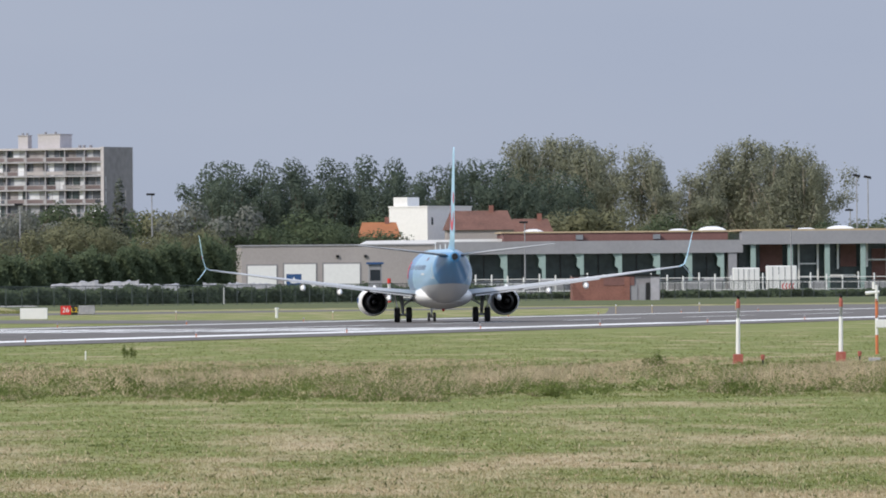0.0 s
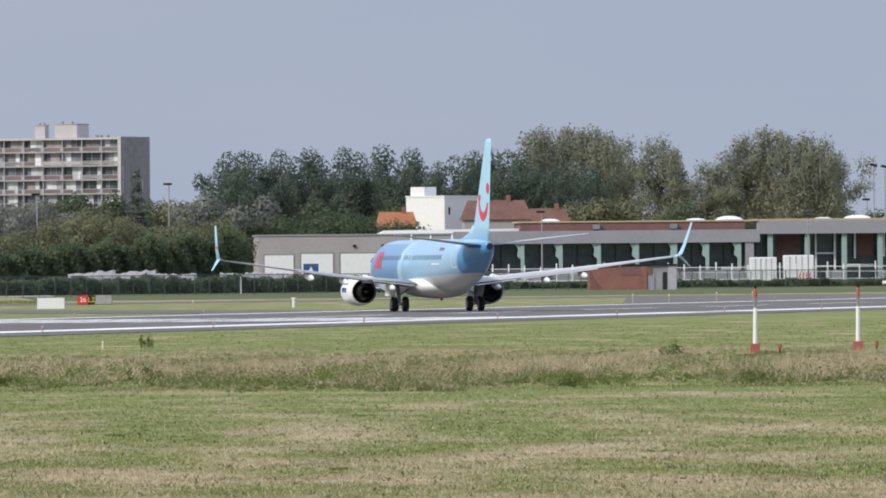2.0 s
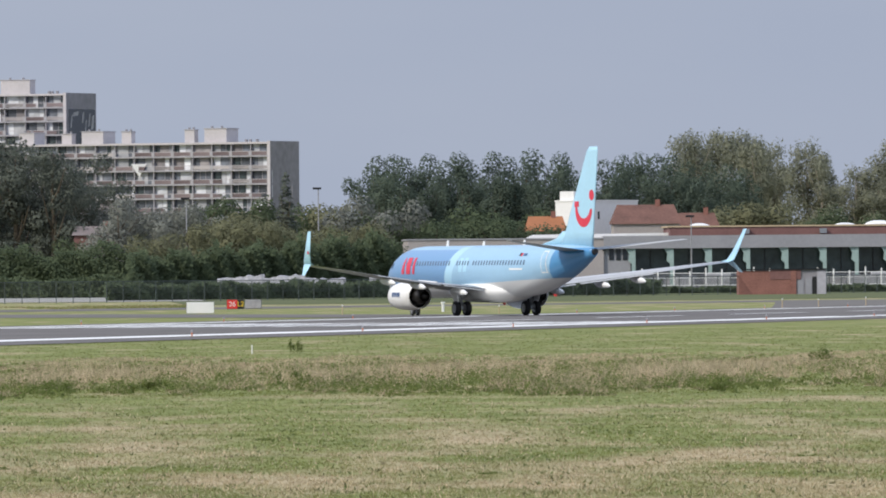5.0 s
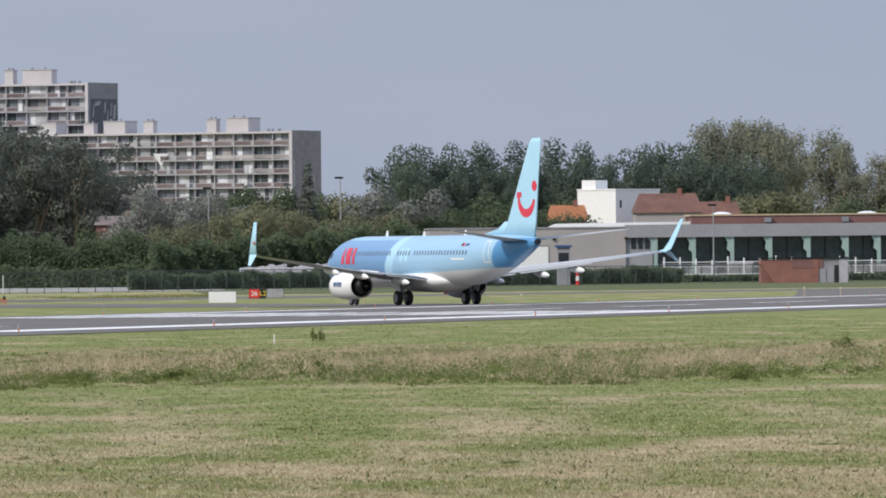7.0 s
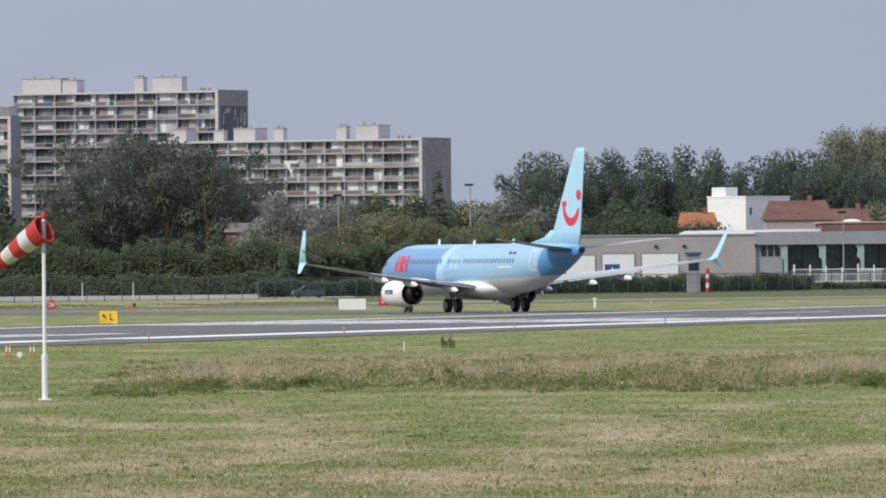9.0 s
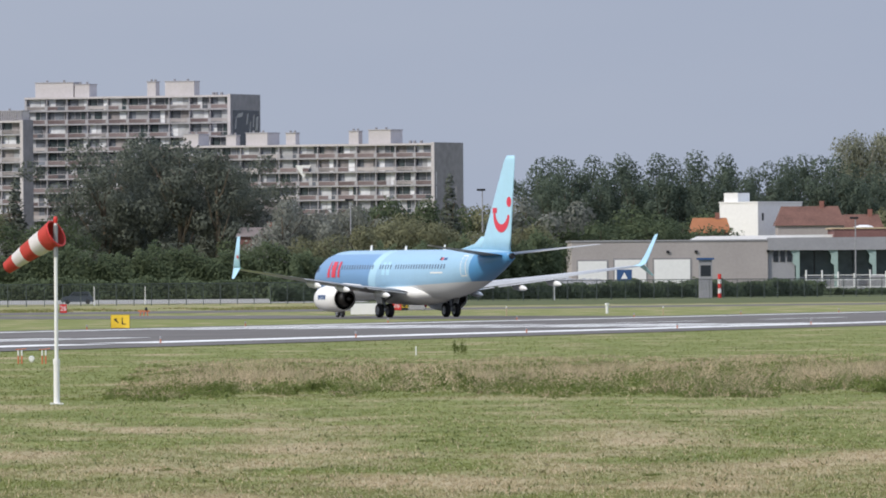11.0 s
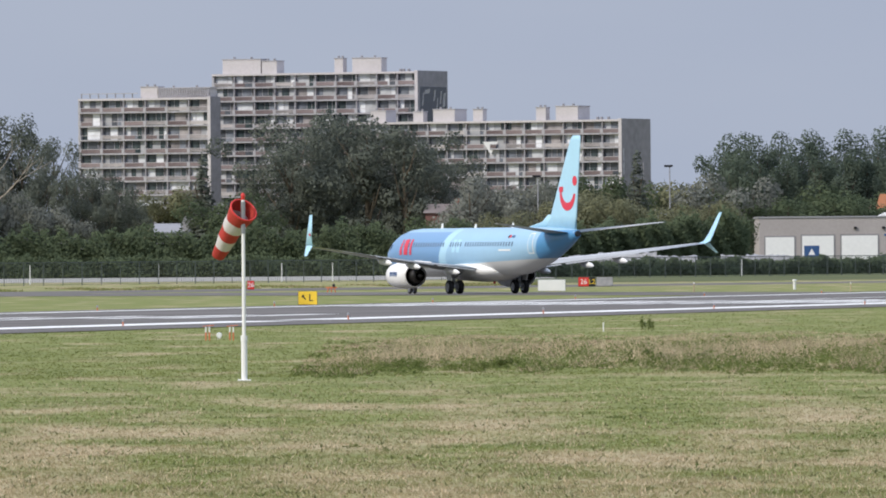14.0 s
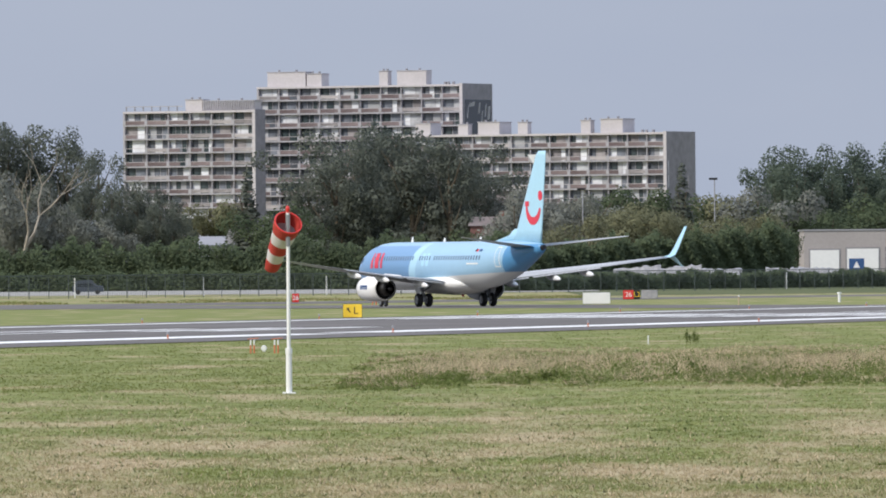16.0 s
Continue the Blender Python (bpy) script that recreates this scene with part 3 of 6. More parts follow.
def engines():
    n = 32
    for s in (1, -1):
        c = Vector((0, s * 4.83, 1.5))

        def ring(x, r, squash=1.0):
            return [(x, c.y + r * math.cos(a), c.z + r * math.sin(a) * (squash if math.sin(a) < 0 else 1)) for a in (2 * math.pi * k / n for k in range(n))]
        shell = rings([ring(6.6, 0.78), ring(7.35, 0.8, 0.95), ring(7.5, 0.88, 0.94), ring(7.35, 0.97, 0.94), ring(6.6, 1.07, 0.94), ring(5.6, 1.1, 0.95), ring(4.6, 1.06, 0.97), ring(3.4, 0.93), ring(3.4, 0.88), ring(4.2, 0.9)], closed_ends=False)
        e = part("engine", shell, "white", plane, "white engine nacelle under the wing", True)
        part("intake_lip", rings([ring(7.34, 0.8, 0.95), ring(7.51, 0.88, 0.94), ring(7.36, 0.98, 0.94)], closed_ends=False), "wing_metal", e, "", True)
        part("fan", rings([ring(6.5, 0.8), ring(6.6, 0.8), ring(6.95, 0.12)]), "dark", e)
        part("fan_duct", rings([ring(4.25, 0.9), ring(4.1, 0.9), ring(4.0, 0.5)]), "black", e)
        part("core_nozzle", rings([ring(4.4, 0.62), ring(3.4, 0.6), ring(2.5, 0.42), ring(2.5, 0.36), ring(3.0, 0.36)], closed_ends=False), "core", e, "", True)
        part("exhaust_plug", rings([ring(3.2, 0.3), ring(2.6, 0.24), ring(1.9, 0.04)]), "core", e, "", True)
        part("pylon", foil([((5.6, c.y, 2.2), (0.5, c.y, 2.1), (0, 0.2, 0)), ((3.6, c.y, 2.75), (0.0, c.y, 2.6), (0, 0.14, 0))], 8), "white", e, "", True)
        for k in range(5):
            part("lettering_bar", box(6.25 - k * 0.3, 6.05 - k * 0.3, c.y + s * 1.045, c.y + s * 1.1, 1.45, 1.8), "blue", e)


engines()
WHEELS = []


def wheel(parent, x, y, r, w):
    bm = rings([[(r * f * math.cos(a), yy, r * f * math.sin(a)) for a in (2 * math.pi * k / 28 for k in range(28))] for yy, f in ((-w / 2, 0.62), (-w / 2, 0.86), (-w * 0.36, 0.97), (0, 1.0), (w * 0.36, 0.97), (w / 2, 0.86), (w / 2, 0.62))])
    t = part("wheel", bm, "rubber", parent, "black rubber tyre", True)
    for side in (-1, 1):
        hub = part("hub", rings([[(r * f * math.cos(a), side * yy, r * f * math.sin(a)) for a in (2 * math.pi * k / 20 for k in range(20))] for yy, f in ((w * 0.3, 0.6), (w * 0.53, 0.58), (w * 0.5, 0.4), (w * 0.58, 0.3), (w * 0.6, 0.08))]), "steel", t, "pale metal hub")
    t.matrix_basis = pose(x, y, r)
    WHEELS.append((t, x, y, r))


def gear():
    for s in (1, -1):
        g = part("main_gear", tube([(0, s * 2.86, 0.5), (0.1, s * 2.9, 1.2), (0.3, s * 3.0, 2.2)], [0.1, 0.13, 0.15], 12), "steel", plane, "grey main landing gear leg")
        part("axle", tube([(0, s * 2.35, 0.56), (0, s * 3.37, 0.56)], 0.09, 10), "steel", g)
        part("side_brace", tube([(0.1, s * 2.85, 1.25), (0.2, s * 1.7, 2.0)], 0.07, 8), "steel", g)
        part("drag_brace", tube([(0, s * 2.86, 0.75), (-0.35, s * 2.87, 1.0), (0.05, s * 2.9, 1.35)], 0.05, 8), "steel", g)
        part("gear_door", slab([(0.5, s * 3.25, 1.05), (-0.4, s * 3.25, 1.05), (-0.5, s * 3.5, 2.2), (0.7, s * 3.5, 2.2)], s * 0.05, "y"), "white", g)
        for y in (2.43, 3.29):
            wheel(g, 0, s * y, 0.565, 0.4)
    g = part("nose_gear", tube([(15.6, 0, 0.3), (15.65, 0, 1.0), (15.8, 0, 1.7)], [0.07, 0.09, 0.1], 10), "steel", plane, "grey nose landing gear leg")
    part("axle", tube([(15.6, -0.3, 0.34), (15.6, 0.3, 0.34)], 0.06, 8), "steel", g)
    for s in (1, -1):
        part("gear_door", slab([(16.6, s * 0.45, 1.15), (15.0, s * 0.45, 1.15), (15.0, s * 0.4, 1.75), (16.6, s * 0.4, 1.75)], s * 0.04, "y"), "white", g)
        wheel(g, 15.6, s * 0.21, 0.343, 0.2)


gear()


# ---- airfield furniture ----
def lettering(name, text, size, m, mat, parent):
    """Flat letters turned into a mesh, standing upright and facing -y."""
    cu = bpy.data.curves.new(name, "FONT")
    cu.body, cu.size, cu.align_x, cu.align_y, cu.extrude = text, size, "CENTER", "CENTER", 0.004
    tmp = bpy.data.objects.new(name, cu)
    me = bpy.data.meshes.new_from_object(tmp)
    bpy.data.objects.remove(tmp)
    me.materials.clear()
    me.materials.append(M[mat])
    ob = new(name, me)
    ob.parent = parent
    ob.matrix_basis = m @ pose(0, 0, 0, 90, 0, 0)
    return ob


def windsock():
    x, y = -4.45, 277.0
    w = thing("windsock_mast", "slim white windsock mast with a red top lamp standing in grass", "mast", pose(x, y, 0))
    mast = part("mast", tube([(0, 0, 0.02), (0, 0, 1.0), (0, 0, 1.02), (0, 0, 4.45)], [0.075, 0.075, 0.048, 0.042], 14), "white", w)
    part("base_plate", box(-0.16, 0.16, -0.16, 0.16, 0, 0.04, 0.01), "white", w)
    part("collar", tube([(0, 0, 0.98), (0, 0, 1.12)], 0.085, 14), "white", w)
    part("lamp", tube([(0, 0, 4.45), (0, 0, 4.56), (0, 0, 4.62)], [0.04, 0.055, 0.03], 12), "red", w, "red top lamp")
    part("pivot", tube([(0, 0, 3.62), (0, 0, 4.4)], 0.056, 12), "steel", w)
    s = thing("windsock", "red and white striped fabric windsock hanging from its ring", "windsock", pose(x, y, 4.0))
    # rings of cloth, bands of two colours; +x runs down the sock
    n, bands = 24, 5
    for b in range(bands):
        secs = []
        for k in range(5):
            u = (b + k / 4) / bands
            r = (0.335 - 0.16 * u) * (1 + 0.02 * math.sin(u * 23))
            cx = 0.03 + u * 1.62
            sag = -0.09 * u * u
            flat = 1 - 0.12 * u
            secs.append([(cx, r * math.cos(a) * (1 + 0.04 * math.sin(5 * a + u * 9)), sag + r * flat * math.sin(a)) for a in (2 * math.pi * j / n for j in range(n))])
        part("red_band" if b % 2 == 0 else "white_band", rings(secs, closed_ends=False), "sock_red" if b % 2 == 0 else "sock_white", s, "red cloth band" if b % 2 == 0 else "white cloth band", True)
    part("ring", tube([(0.0, 0.335 * math.cos(a), 0.335 * math.sin(a)) for a in (2 * math.pi * k / 30 for k in range(31))], 0.022, 8), "red", s, "red metal hoop")
    return s


M["sock_red"] = material("red_sock_cloth", (0.42, 0.04, 0.03), rough=0.8, vary=0.15, scale=3, fine=14)
M["sock_white"] = material("white_sock_cloth", (0.58, 0.55, 0.55), rough=0.85, vary=0.1, scale=3, fine=14)
sock = windsock()


def hang(yaw, dip):
    """The sock points away from the mast: yaw left of +y, dip downwards."""
    return pose(-4.44, 277.05, 4.2) @ pose(0, 0, 0, 0, 0, 90 + yaw) @ pose(0, 0, 0, 0, dip, 0)


SOCK_ROWS = [(0, hang(56, 28)), (3, hang(48, 32)), (6, hang(60, 27)), (8.5, hang(57, 29)), (11, hang(58, 27)), (11.5, hang(44, 26)), (12.5, hang(40, 36)), (13.5, hang(33, 36)), (14.5, hang(30, 44)), (15, hang(14, 42)), (15.5, hang(19, 38)), (16, hang(21, 39))]


def approach_mast(x, y, h, lean, label):
    p = thing("light_mast", label, "light mast", pose(x, y, 0, 0, lean, 0), group="approach light masts")
    part("foot", box(-0.17, 0.17, -0.17, 0.17, 0, 0.36, 0.02), "faded_red", p, "red concrete foot")
    part("tube", tube([(0, 0, 0.36), (0, 0, 1.62)], [0.08, 0.07], 12), "white", p)
    part("hinge", tube([(0, 0, 1.62), (0, 0, 2.0)], [0.045, 0.06], 10), "steel", p)
    part("lamp_head", tube([(0, 0, 1.98), (0, 0, 2.2), (0, 0, 2.32)], [0.07, 0.07, 0.035], 12), "faded_red", p, "faded red lamp head")
    part("cap", tube([(0.02, -0.03, 2.32), (-0.06, -0.1, 2.42)], [0.05, 0.04], 8), "dark", p)
    return p


approach_mast(29.25, 396.4, 2.3, 0.6, "white tubular light mast with faded red head and red foot")
approach_mast(33.6, 405.0, 2.3, 0.4, "white tubular light mast with red foot in mown grass")


def sensor_mast():
    p = thing("sensor_mast", "orange and white banded sensor mast with white box", "mast", pose(34.95, 405.5, 0))
    for i, z in enumerate((0.25, 0.95, 1.55, 2.15)):
        part("mast_section", tube([(0, 0, z), (0, 0, min(z + 0.7, 2.75))], 0.055, 10), "orange" if i % 2 == 0 else "white", p)
    part("foot", box(-0.3, 0.12, -0.15, 0.15, 0, 0.13, 0.02), "concrete", p)
    part("sensor_box", box(-0.05, 0.45, -0.12, 0.12, 1.2, 1.5, 0.02), "white", p, "white instrument box")
    part("top_arm", tube([(-0.4, 0, 2.45), (0.1, 0, 2.5)], [0.07, 0.05], 8), "white", p)
    part("top_sensor", tube([(-0.1, 0, 2.6), (-0.1, 0, 2.85)], 0.06, 8), "white", p)


sensor_mast()
for x, y in ((29.85, 392.8), (34.45, 407.0)):
    s_ = thing("ground_lamp", "small red ground lamp on a short stake", "lamp", pose(x, y, 0), group="ground lamps")
    part("stake", tube([(0, 0, 0), (0, 0, 0.2)], 0.03, 8), "dark", s_)
    part("head", tube([(0, 0, 0.18), (0, 0, 0.3), (0, 0, 0.36)], [0.06, 0.075, 0.06], 10), "faded_red", s_)


def board(name, label, x, y, w, h, face, legs=0.25, text=None, tmat="black", rz=0.0, size=0.6):
    p = thing(name, label, "sign", pose(x, y, 0, 0, 0, rz))
    part("panel", box(-w / 2, w / 2, 0, 0.14, legs, legs + h, 0.02), face, p)
    part("rim", box(-w / 2 - 0.02, w / 2 + 0.02, 0.03, 0.11, legs - 0.02, legs + h + 0.02, 0.01), "dark" if face != "white" else "steel", p)
    for lx in (-w * 0.36, w * 0.36):
        part("leg", tube([(lx, 0.07, 0), (lx, 0.07, legs)], 0.04, 8), "steel", p)
    if text:
        lettering("letters", text, size, pose(0, -0.012, legs + h / 2), tmat, p)
    return p


ys = board("taxiway_sign", "yellow taxiway sign with a black arrow and letter", -7.3, 702.5, 1.16, 0.82, "yellow", 0.12)
lettering("letters", "L", 0.62, pose(0.2, -0.012, 0.53), "black", ys)
bm = slab([(-0.36, -0.01, 0.72), (-0.18, -0.01, 0.72), (-0.25, -0.01, 0.65), (-0.1, -0.01, 0.46), (-0.15, -0.01, 0.41), (-0.3, -0.01, 0.6), (-0.36, -0.01, 0.54)], -0.005, "y")
part("arrow", bm, "black", ys)
rs = board("runway_sign", "red runway sign with white number", -16.4, 1063.0, 0.62, 0.8, "red", 0.12, "26", "white", size=0.62)
h2 = board("holding_sign", "red and black holding position sign beside the taxiway", 15.45, 1075.0, 1.6, 0.86, "black", 0.12)
part("red_face", box(-0.8, 0.18, -0.02, -0.006, 0.13, 0.97), "red", h2)
lettering("letters", "26", 0.66, pose(-0.3, -0.03, 0.55), "white", h2)
lettering("letters", "L2", 0.66, pose(0.5, -0.01, 0.55), "yellow", h2)
board("sign_back", "plain grey back of a small airfield sign", 17.3, 1084.0, 1.55, 0.84, "tarp", 0.12)
wb = board("white_board", "large plain white board standing in grass", 10.75, 955.0, 2.3, 0.93, "white", 0.08)
pst = thing("marker_post", "short white marker post in the grass", "post", pose(31.6, 963.6, 0))
part("post", tube([(0, 0, 0), (0, 0, 0.75), (0, 0, 0.78)], [0.12, 0.12, 0.1], 12), "white", pst)
part("cap", tube([(0, 0, 0.76), (0, 0, 0.86)], [0.2, 0.17], 12), "white", pst)


def stake_pair(x, y):
    for dx in (0, 0.13):
        p = thing("frangible_stake", "orange stake with white top beside the runway", "stake", pose(x + dx, y, 0), group="orange stakes")
        part("stake", tube([(0, 0, 0), (0, 0, 0.3)], 0.028, 8), "orange", p)
        part("top", tube([(0, 0, 0.3), (0, 0, 0.5)], 0.028, 8), "white", p)
    p = thing("cross_bar", "thin orange and white bar on stakes", "bar", pose(x, y, 0), group="orange stakes")
    part("bar", tube([(-0.12, 0, 0.52), (0.3, 0, 0.56)], 0.016, 8), "orange", p)


stake_pair(-8.1, 416.5)
stake_pair(-7.2, 415.6)
pb = thing("runway_projector", "small white lamp housing on a foot in the grass", "lamp", pose(-7.75, 424.0, 0))
part("housing", tube([(0, -0.08, 0.13), (0, 0.12, 0.13)], [0.09, 0.11], 14), "white", pb)
part("foot", tube([(0, 0, 0), (0, 0, 0.08)], 0.05, 8), "white", pb)
ot = thing("lamp_trestle", "small orange lamp trestle on the far grass", "trestle", pose(-8.2, 990.0, 0))
for dx in (-0.35, 0.0, 0.35):
    part("leg", tube([(dx, 0, 0), (dx * 0.7, 0, 0.45)], 0.05, 8), "orange", ot)
part("rail", box(-0.5, 0.5, -0.06, 0.06, 0.36, 0.48, 0.01), "orange", ot)
part("lamp", tube([(0.2, 0, 0.48), (0.2, 0, 0.75)], [0.14, 0.1], 10), "dark", ot)


def edge_lamps():
    """Low runway edge lamps along both edges."""
    for side in (-21.5, 21.5):
        for k in range(-6, 11):
            x, y = rw(k * 40 + (7 if side > 0 else 20), side)
            p = thing("edge_lamp", "low white runway edge lamp", "lamp", pose(x, y, 0.03), group="runway edge lamps")
            part("stem", tube([(0, 0, 0), (0, 0, 0.2)], 0.035, 8), "orange", p)
            part("lens", tube([(0, 0, 0.2), (0, 0, 0.3), (0, 0, 0.33)], [0.055, 0.055, 0.03], 10), "tarp", p)
    # taller orange markers on the far side
    for x, y, h in ((62, 985, 0.75), (66.5, 1005, 0.65), (72.5, 1030, 0.75), (79.5, 1080, 0.7), (21.6, 905, 0.7), (34.0, 900, 0.6)):
        p = thing("edge_marker", "thin yellow edge marker stake", "marker", pose(x, y, 0), group="edge markers")
        part("stake", tube([(0, 0, 0), (0, 0, h)], 0.045, 8), "roof_sand", p)
        part("top", tube([(0, 0, h), (0, 0, h + 0.12)], 0.05, 8), "white", p)


edge_lamps()
sp = thing("thin_post", "thin pale stake among wild grass", "stake", pose(7.1, 449, 0))
part("stake", tube([(0, 0, 0), (0, 0, 0.35)], 0.025, 8), "white", sp)


# ---- fence and what lies along it ----
def fence():
    f = thing("perimeter_fence", "long green wire mesh fence with slim posts", "fence")
    a, b = Vector((-95, 1228)), Vector((190, 1876))
    n = 132
    me = tube([(0, 0, 0), (0, 0, 2.75)], 0.055, 6)
    first = part("post", me, "fence", f)
    first.matrix_basis = pose(a.x, a.y, 0)
    for i in range(1, n + 1):
        p = a.lerp(b, i / n)
        share("post", first.data, f, pose(p.x, p.y, 0))
    verts, faces = [], []

    def bar(p, q, z0, z1, w):
        k = len(verts)
        nrm = Vector((-(q - p).y, (q - p).x)).normalized() * w
        for pt in (p, q):
            for o in (-1, 1):
                for z in (z0, z1):
                    verts.append((pt.x + nrm.x * o, pt.y + nrm.y * o, z))
        faces.extend([(k, k + 1, k + 5, k + 4), (k + 2, k + 6, k + 7, k + 3), (k, k + 4, k + 6, k + 2), (k + 1, k + 3, k + 7, k + 5), (k, k + 2, k + 3, k + 1), (k + 4, k + 5, k + 7, k + 6)])
    for z in (0.08, 1.3, 1.55, 1.8, 2.05, 2.3, 2.5, 2.68):
        bar(a, b, z, z + 0.03, 0.01)
    bar(a, b, 2.72, 2.8, 0.02)
    # upright wires, gathered
    m = 1100
    for i in range(m):
        u = i / m
        p, q = a.lerp(b, u), a.lerp(b, u + 0.00005)
        bar(p, q, 0.05, 2.7, 0.008)
    w = soup("wire_mesh", verts, faces, "fence", f)
    tagged(w, kind="stuff")


fence()


def small_post(x, y, h, label):
    p = thing("road_post", label, "post", pose(x, y, 0), group="white road posts")
    part("post", tube([(0, 0, 0), (0, 0, h)], 0.07, 8), "white", p)


for x, y in ((-33.5, 1420), (-49.0, 1400), (-12.0, 1470), (-18.5, 1460), (45.0, 1600)):
    small_post(x, y, 2.4, "white marker post along the perimeter road")


def vehicle(name, label, tall=1.0):
    c = thing(name, label, "car")
    prof = [(-2.2, 0.3), (-2.2, 0.95), (-1.9, 1.05), (-1.55, 1.65), (0.5, 1.7), (1.15, 1.12), (2.0, 0.98), (2.2, 0.75), (2.2, 0.3)]
    prof = [(x, z * tall) for x, z in prof]
    body = part("body", slab([(x, -0.85, z) for x, z in prof], 1.7, "y"), "car", c)
    for s in (-1, 1):
        part("side_window", slab([(-1.5, s * 0.86, 1.08), (0.95, s * 0.86, 1.12), (0.45, s * 0.86, 1.58), (-1.4, s * 0.86, 1.55)], s * 0.01, "y"), "glass", body)
        for x in (-1.4, 1.35):
            part("wheel", tube([(x, s * 0.72, 0.32), (x, s * 0.92, 0.32)], 0.32, 18), "rubber", c)
    part("headlamp", box(2.18, 2.23, -0.7, 0.7, 0.62, 0.76), "white", body)
    return c


car_a = vehicle("dark_estate_car", "dark grey car driving along the perimeter road")
car_b = vehicle("dark_van", "dark utility car driving along the perimeter road", 1.2)


CAR_A = [(0, pose(74, 1652, 0.03, 0, 0, 246)), (8.0, pose(24, 1538, 0.03, 0, 0, 246)), (8.7, pose(15.5, 1528, 0.03, 0, 0, 190)), (10.8, pose(-18.4, 1527, 0.03, 0, 0, 180)), (11.5, pose(-29.5, 1527, 0.03, 0, 0, 180)), (16.0, pose(-101, 1527, 0.03, 0, 0, 180))]
CAR_B = [(0, pose(-354, 1590, 0.03)), (15.5, pose(-63.0, 1590, 0.03)), (16.0, pose(-53.8, 1590, 0.03))]


# ---- buildings ----
def apartment(label, az_right, d, roof, length, storeys, bays, depth, from_storey, boxes, turn=-25.0, mural=False, screen=False):
    c = sight(az_right, 0, d)
    p = thing("apartment_block", label, "building", pose(c.x, c.y, 0, 0, 0, turn), group="apartment blocks")
    sh = 2.77
    base = roof - storeys * sh
    bw = length / bays
    part("core", box(-length, -0.35, 1.05, depth, 0, roof - 0.3), "facade", p)
    part("end_wall", box(-0.35, 0, 0, depth + 0.2, 0, roof + 0.35), "concrete_dark", p, "bare concrete end wall, coloured darker as in shade")
    part("end_wall_edge", box(-0.6, 0.06, -0.14, 0.0, 0, roof + 0.36), "roof_render", p)
    part("end_wall", box(-length - 0.35, -length, 0, depth, 0, roof + 0.2), "concrete", p)
    part("roof", box(-length - 0.3, -0.36, -0.2, depth, roof - 0.2, roof + 0.2), "roof_render", p, "pale flat roof edge")
    rnd = random.Random(int(abs(az_right) * 10) + storeys)
    kinds = (("blind", 0.06, 0.36), ("blind", 0.1, 0.62), ("pane_glass", 0.06, 0.5), ("pane_glass", 0.05, 0.3), ("curtain", 0.08, 0.5), ("glazing", 0.05, 0.42), ("glazing", 0.05, 0.25), ("blind", 0.05, 0.24))

    def piece(name, mat, *dims):
        bm = box(*dims)
        me = bpy.data.meshes.new(name)
        bm.to_mesh(me)
        bm.free()
        me.materials.append(M[mat])
        return me

    slab_m = piece("floor_slab", "concrete", -length, -0.36, -0.15, 1.05, 0, 0.27)
    panel_m = [piece("balcony_panel", "rail", 0.3, bw - 0.3, -0.12, -0.03, 0.34, 1.05), piece("balcony_panel", "rail", 0.3, bw * 0.55, -0.12, -0.03, 0.34, 1.0),
               piece("balcony_panel", "curtain", 0.3, bw - 0.3, -0.12, -0.03, 0.4, 1.0)]
    rail_m = piece("balcony_rail", "roof_render", 0.3, bw - 0.3, -0.14, -0.04, 1.06, 1.14)
    post_m = piece("balcony_post", "concrete", -0.3, 0.3, -0.2, 0.06, 0.27, 1.2)
    div_m = piece("partition", "concrete", -0.08, 0.08, 0.07, 1.03, 0.28, sh - 0.01)
    frame_m = piece("window_frame", "concrete", -0.05, 0.05, 0.86, 0.98, 0.29, sh - 0.02)
    wide = bw - 0.3
    panes = [piece("window_pane", mat, 0.0, wide * w, 0.94 - d, 1.04, 0.3, sh - 0.03) for mat, d, w in kinds]
    for k in range(from_storey, storeys):
        z = base + k * sh
        share("floor_slab", slab_m, p, pose(0, 0, z))
        for i in range(bays):
            x = -length + i * bw
            if rnd.random() < 0.95:
                share("balcony_panel", rnd.choice((panel_m[0], panel_m[0], panel_m[0], panel_m[1], panel_m[2])), p, pose(x, 0, z))
            share("balcony_rail", rail_m, p, pose(x, 0, z))
            share("balcony_post", post_m, p, pose(x, 0, z))
            share("partition", div_m, p, pose(x, 0, z))
            u = 0.15
            while u < bw - 0.25:
                j = rnd.choice((0, 0, 1, 2, 2, 3, 3, 4, 5, 6, 7))
                w = wide * kinds[j][2]
                if u + w > bw - 0.1:
                    j, w = rnd.choice((3, 6, 7)), 0
                    w = wide * kinds[j][2]
                    if u + w > bw + 0.05:
                        break
                share("window_pane", panes[j], p, pose(x + u, 0, z))
                u += w + 0.02
                if u < bw - 0.4:
                    share("window_frame", frame_m, p, pose(x + u, 0, z))
    for x0, x1, h, dp in boxes:
        bx = part("roof_house", box(-x1, -x0, 1.0, 1.0 + dp, roof + 0.2, roof + 0.2 + h), "roof_render", p, "pale rendered roof house")
        part("cap", box(-x1 - 0.12, -x0 + 0.12, 0.88, 1.12 + dp, roof + 0.2 + h, roof + 0.36 + h), "concrete", bx)
        for q in (0.25, 0.7):
            part("flue", box(-x1 + (x1 - x0) * q, -x1 + (x1 - x0) * q + 0.35, 1.6, 1.95, roof + 0.36 + h, roof + 0.75 + h), "concrete_dark", bx)
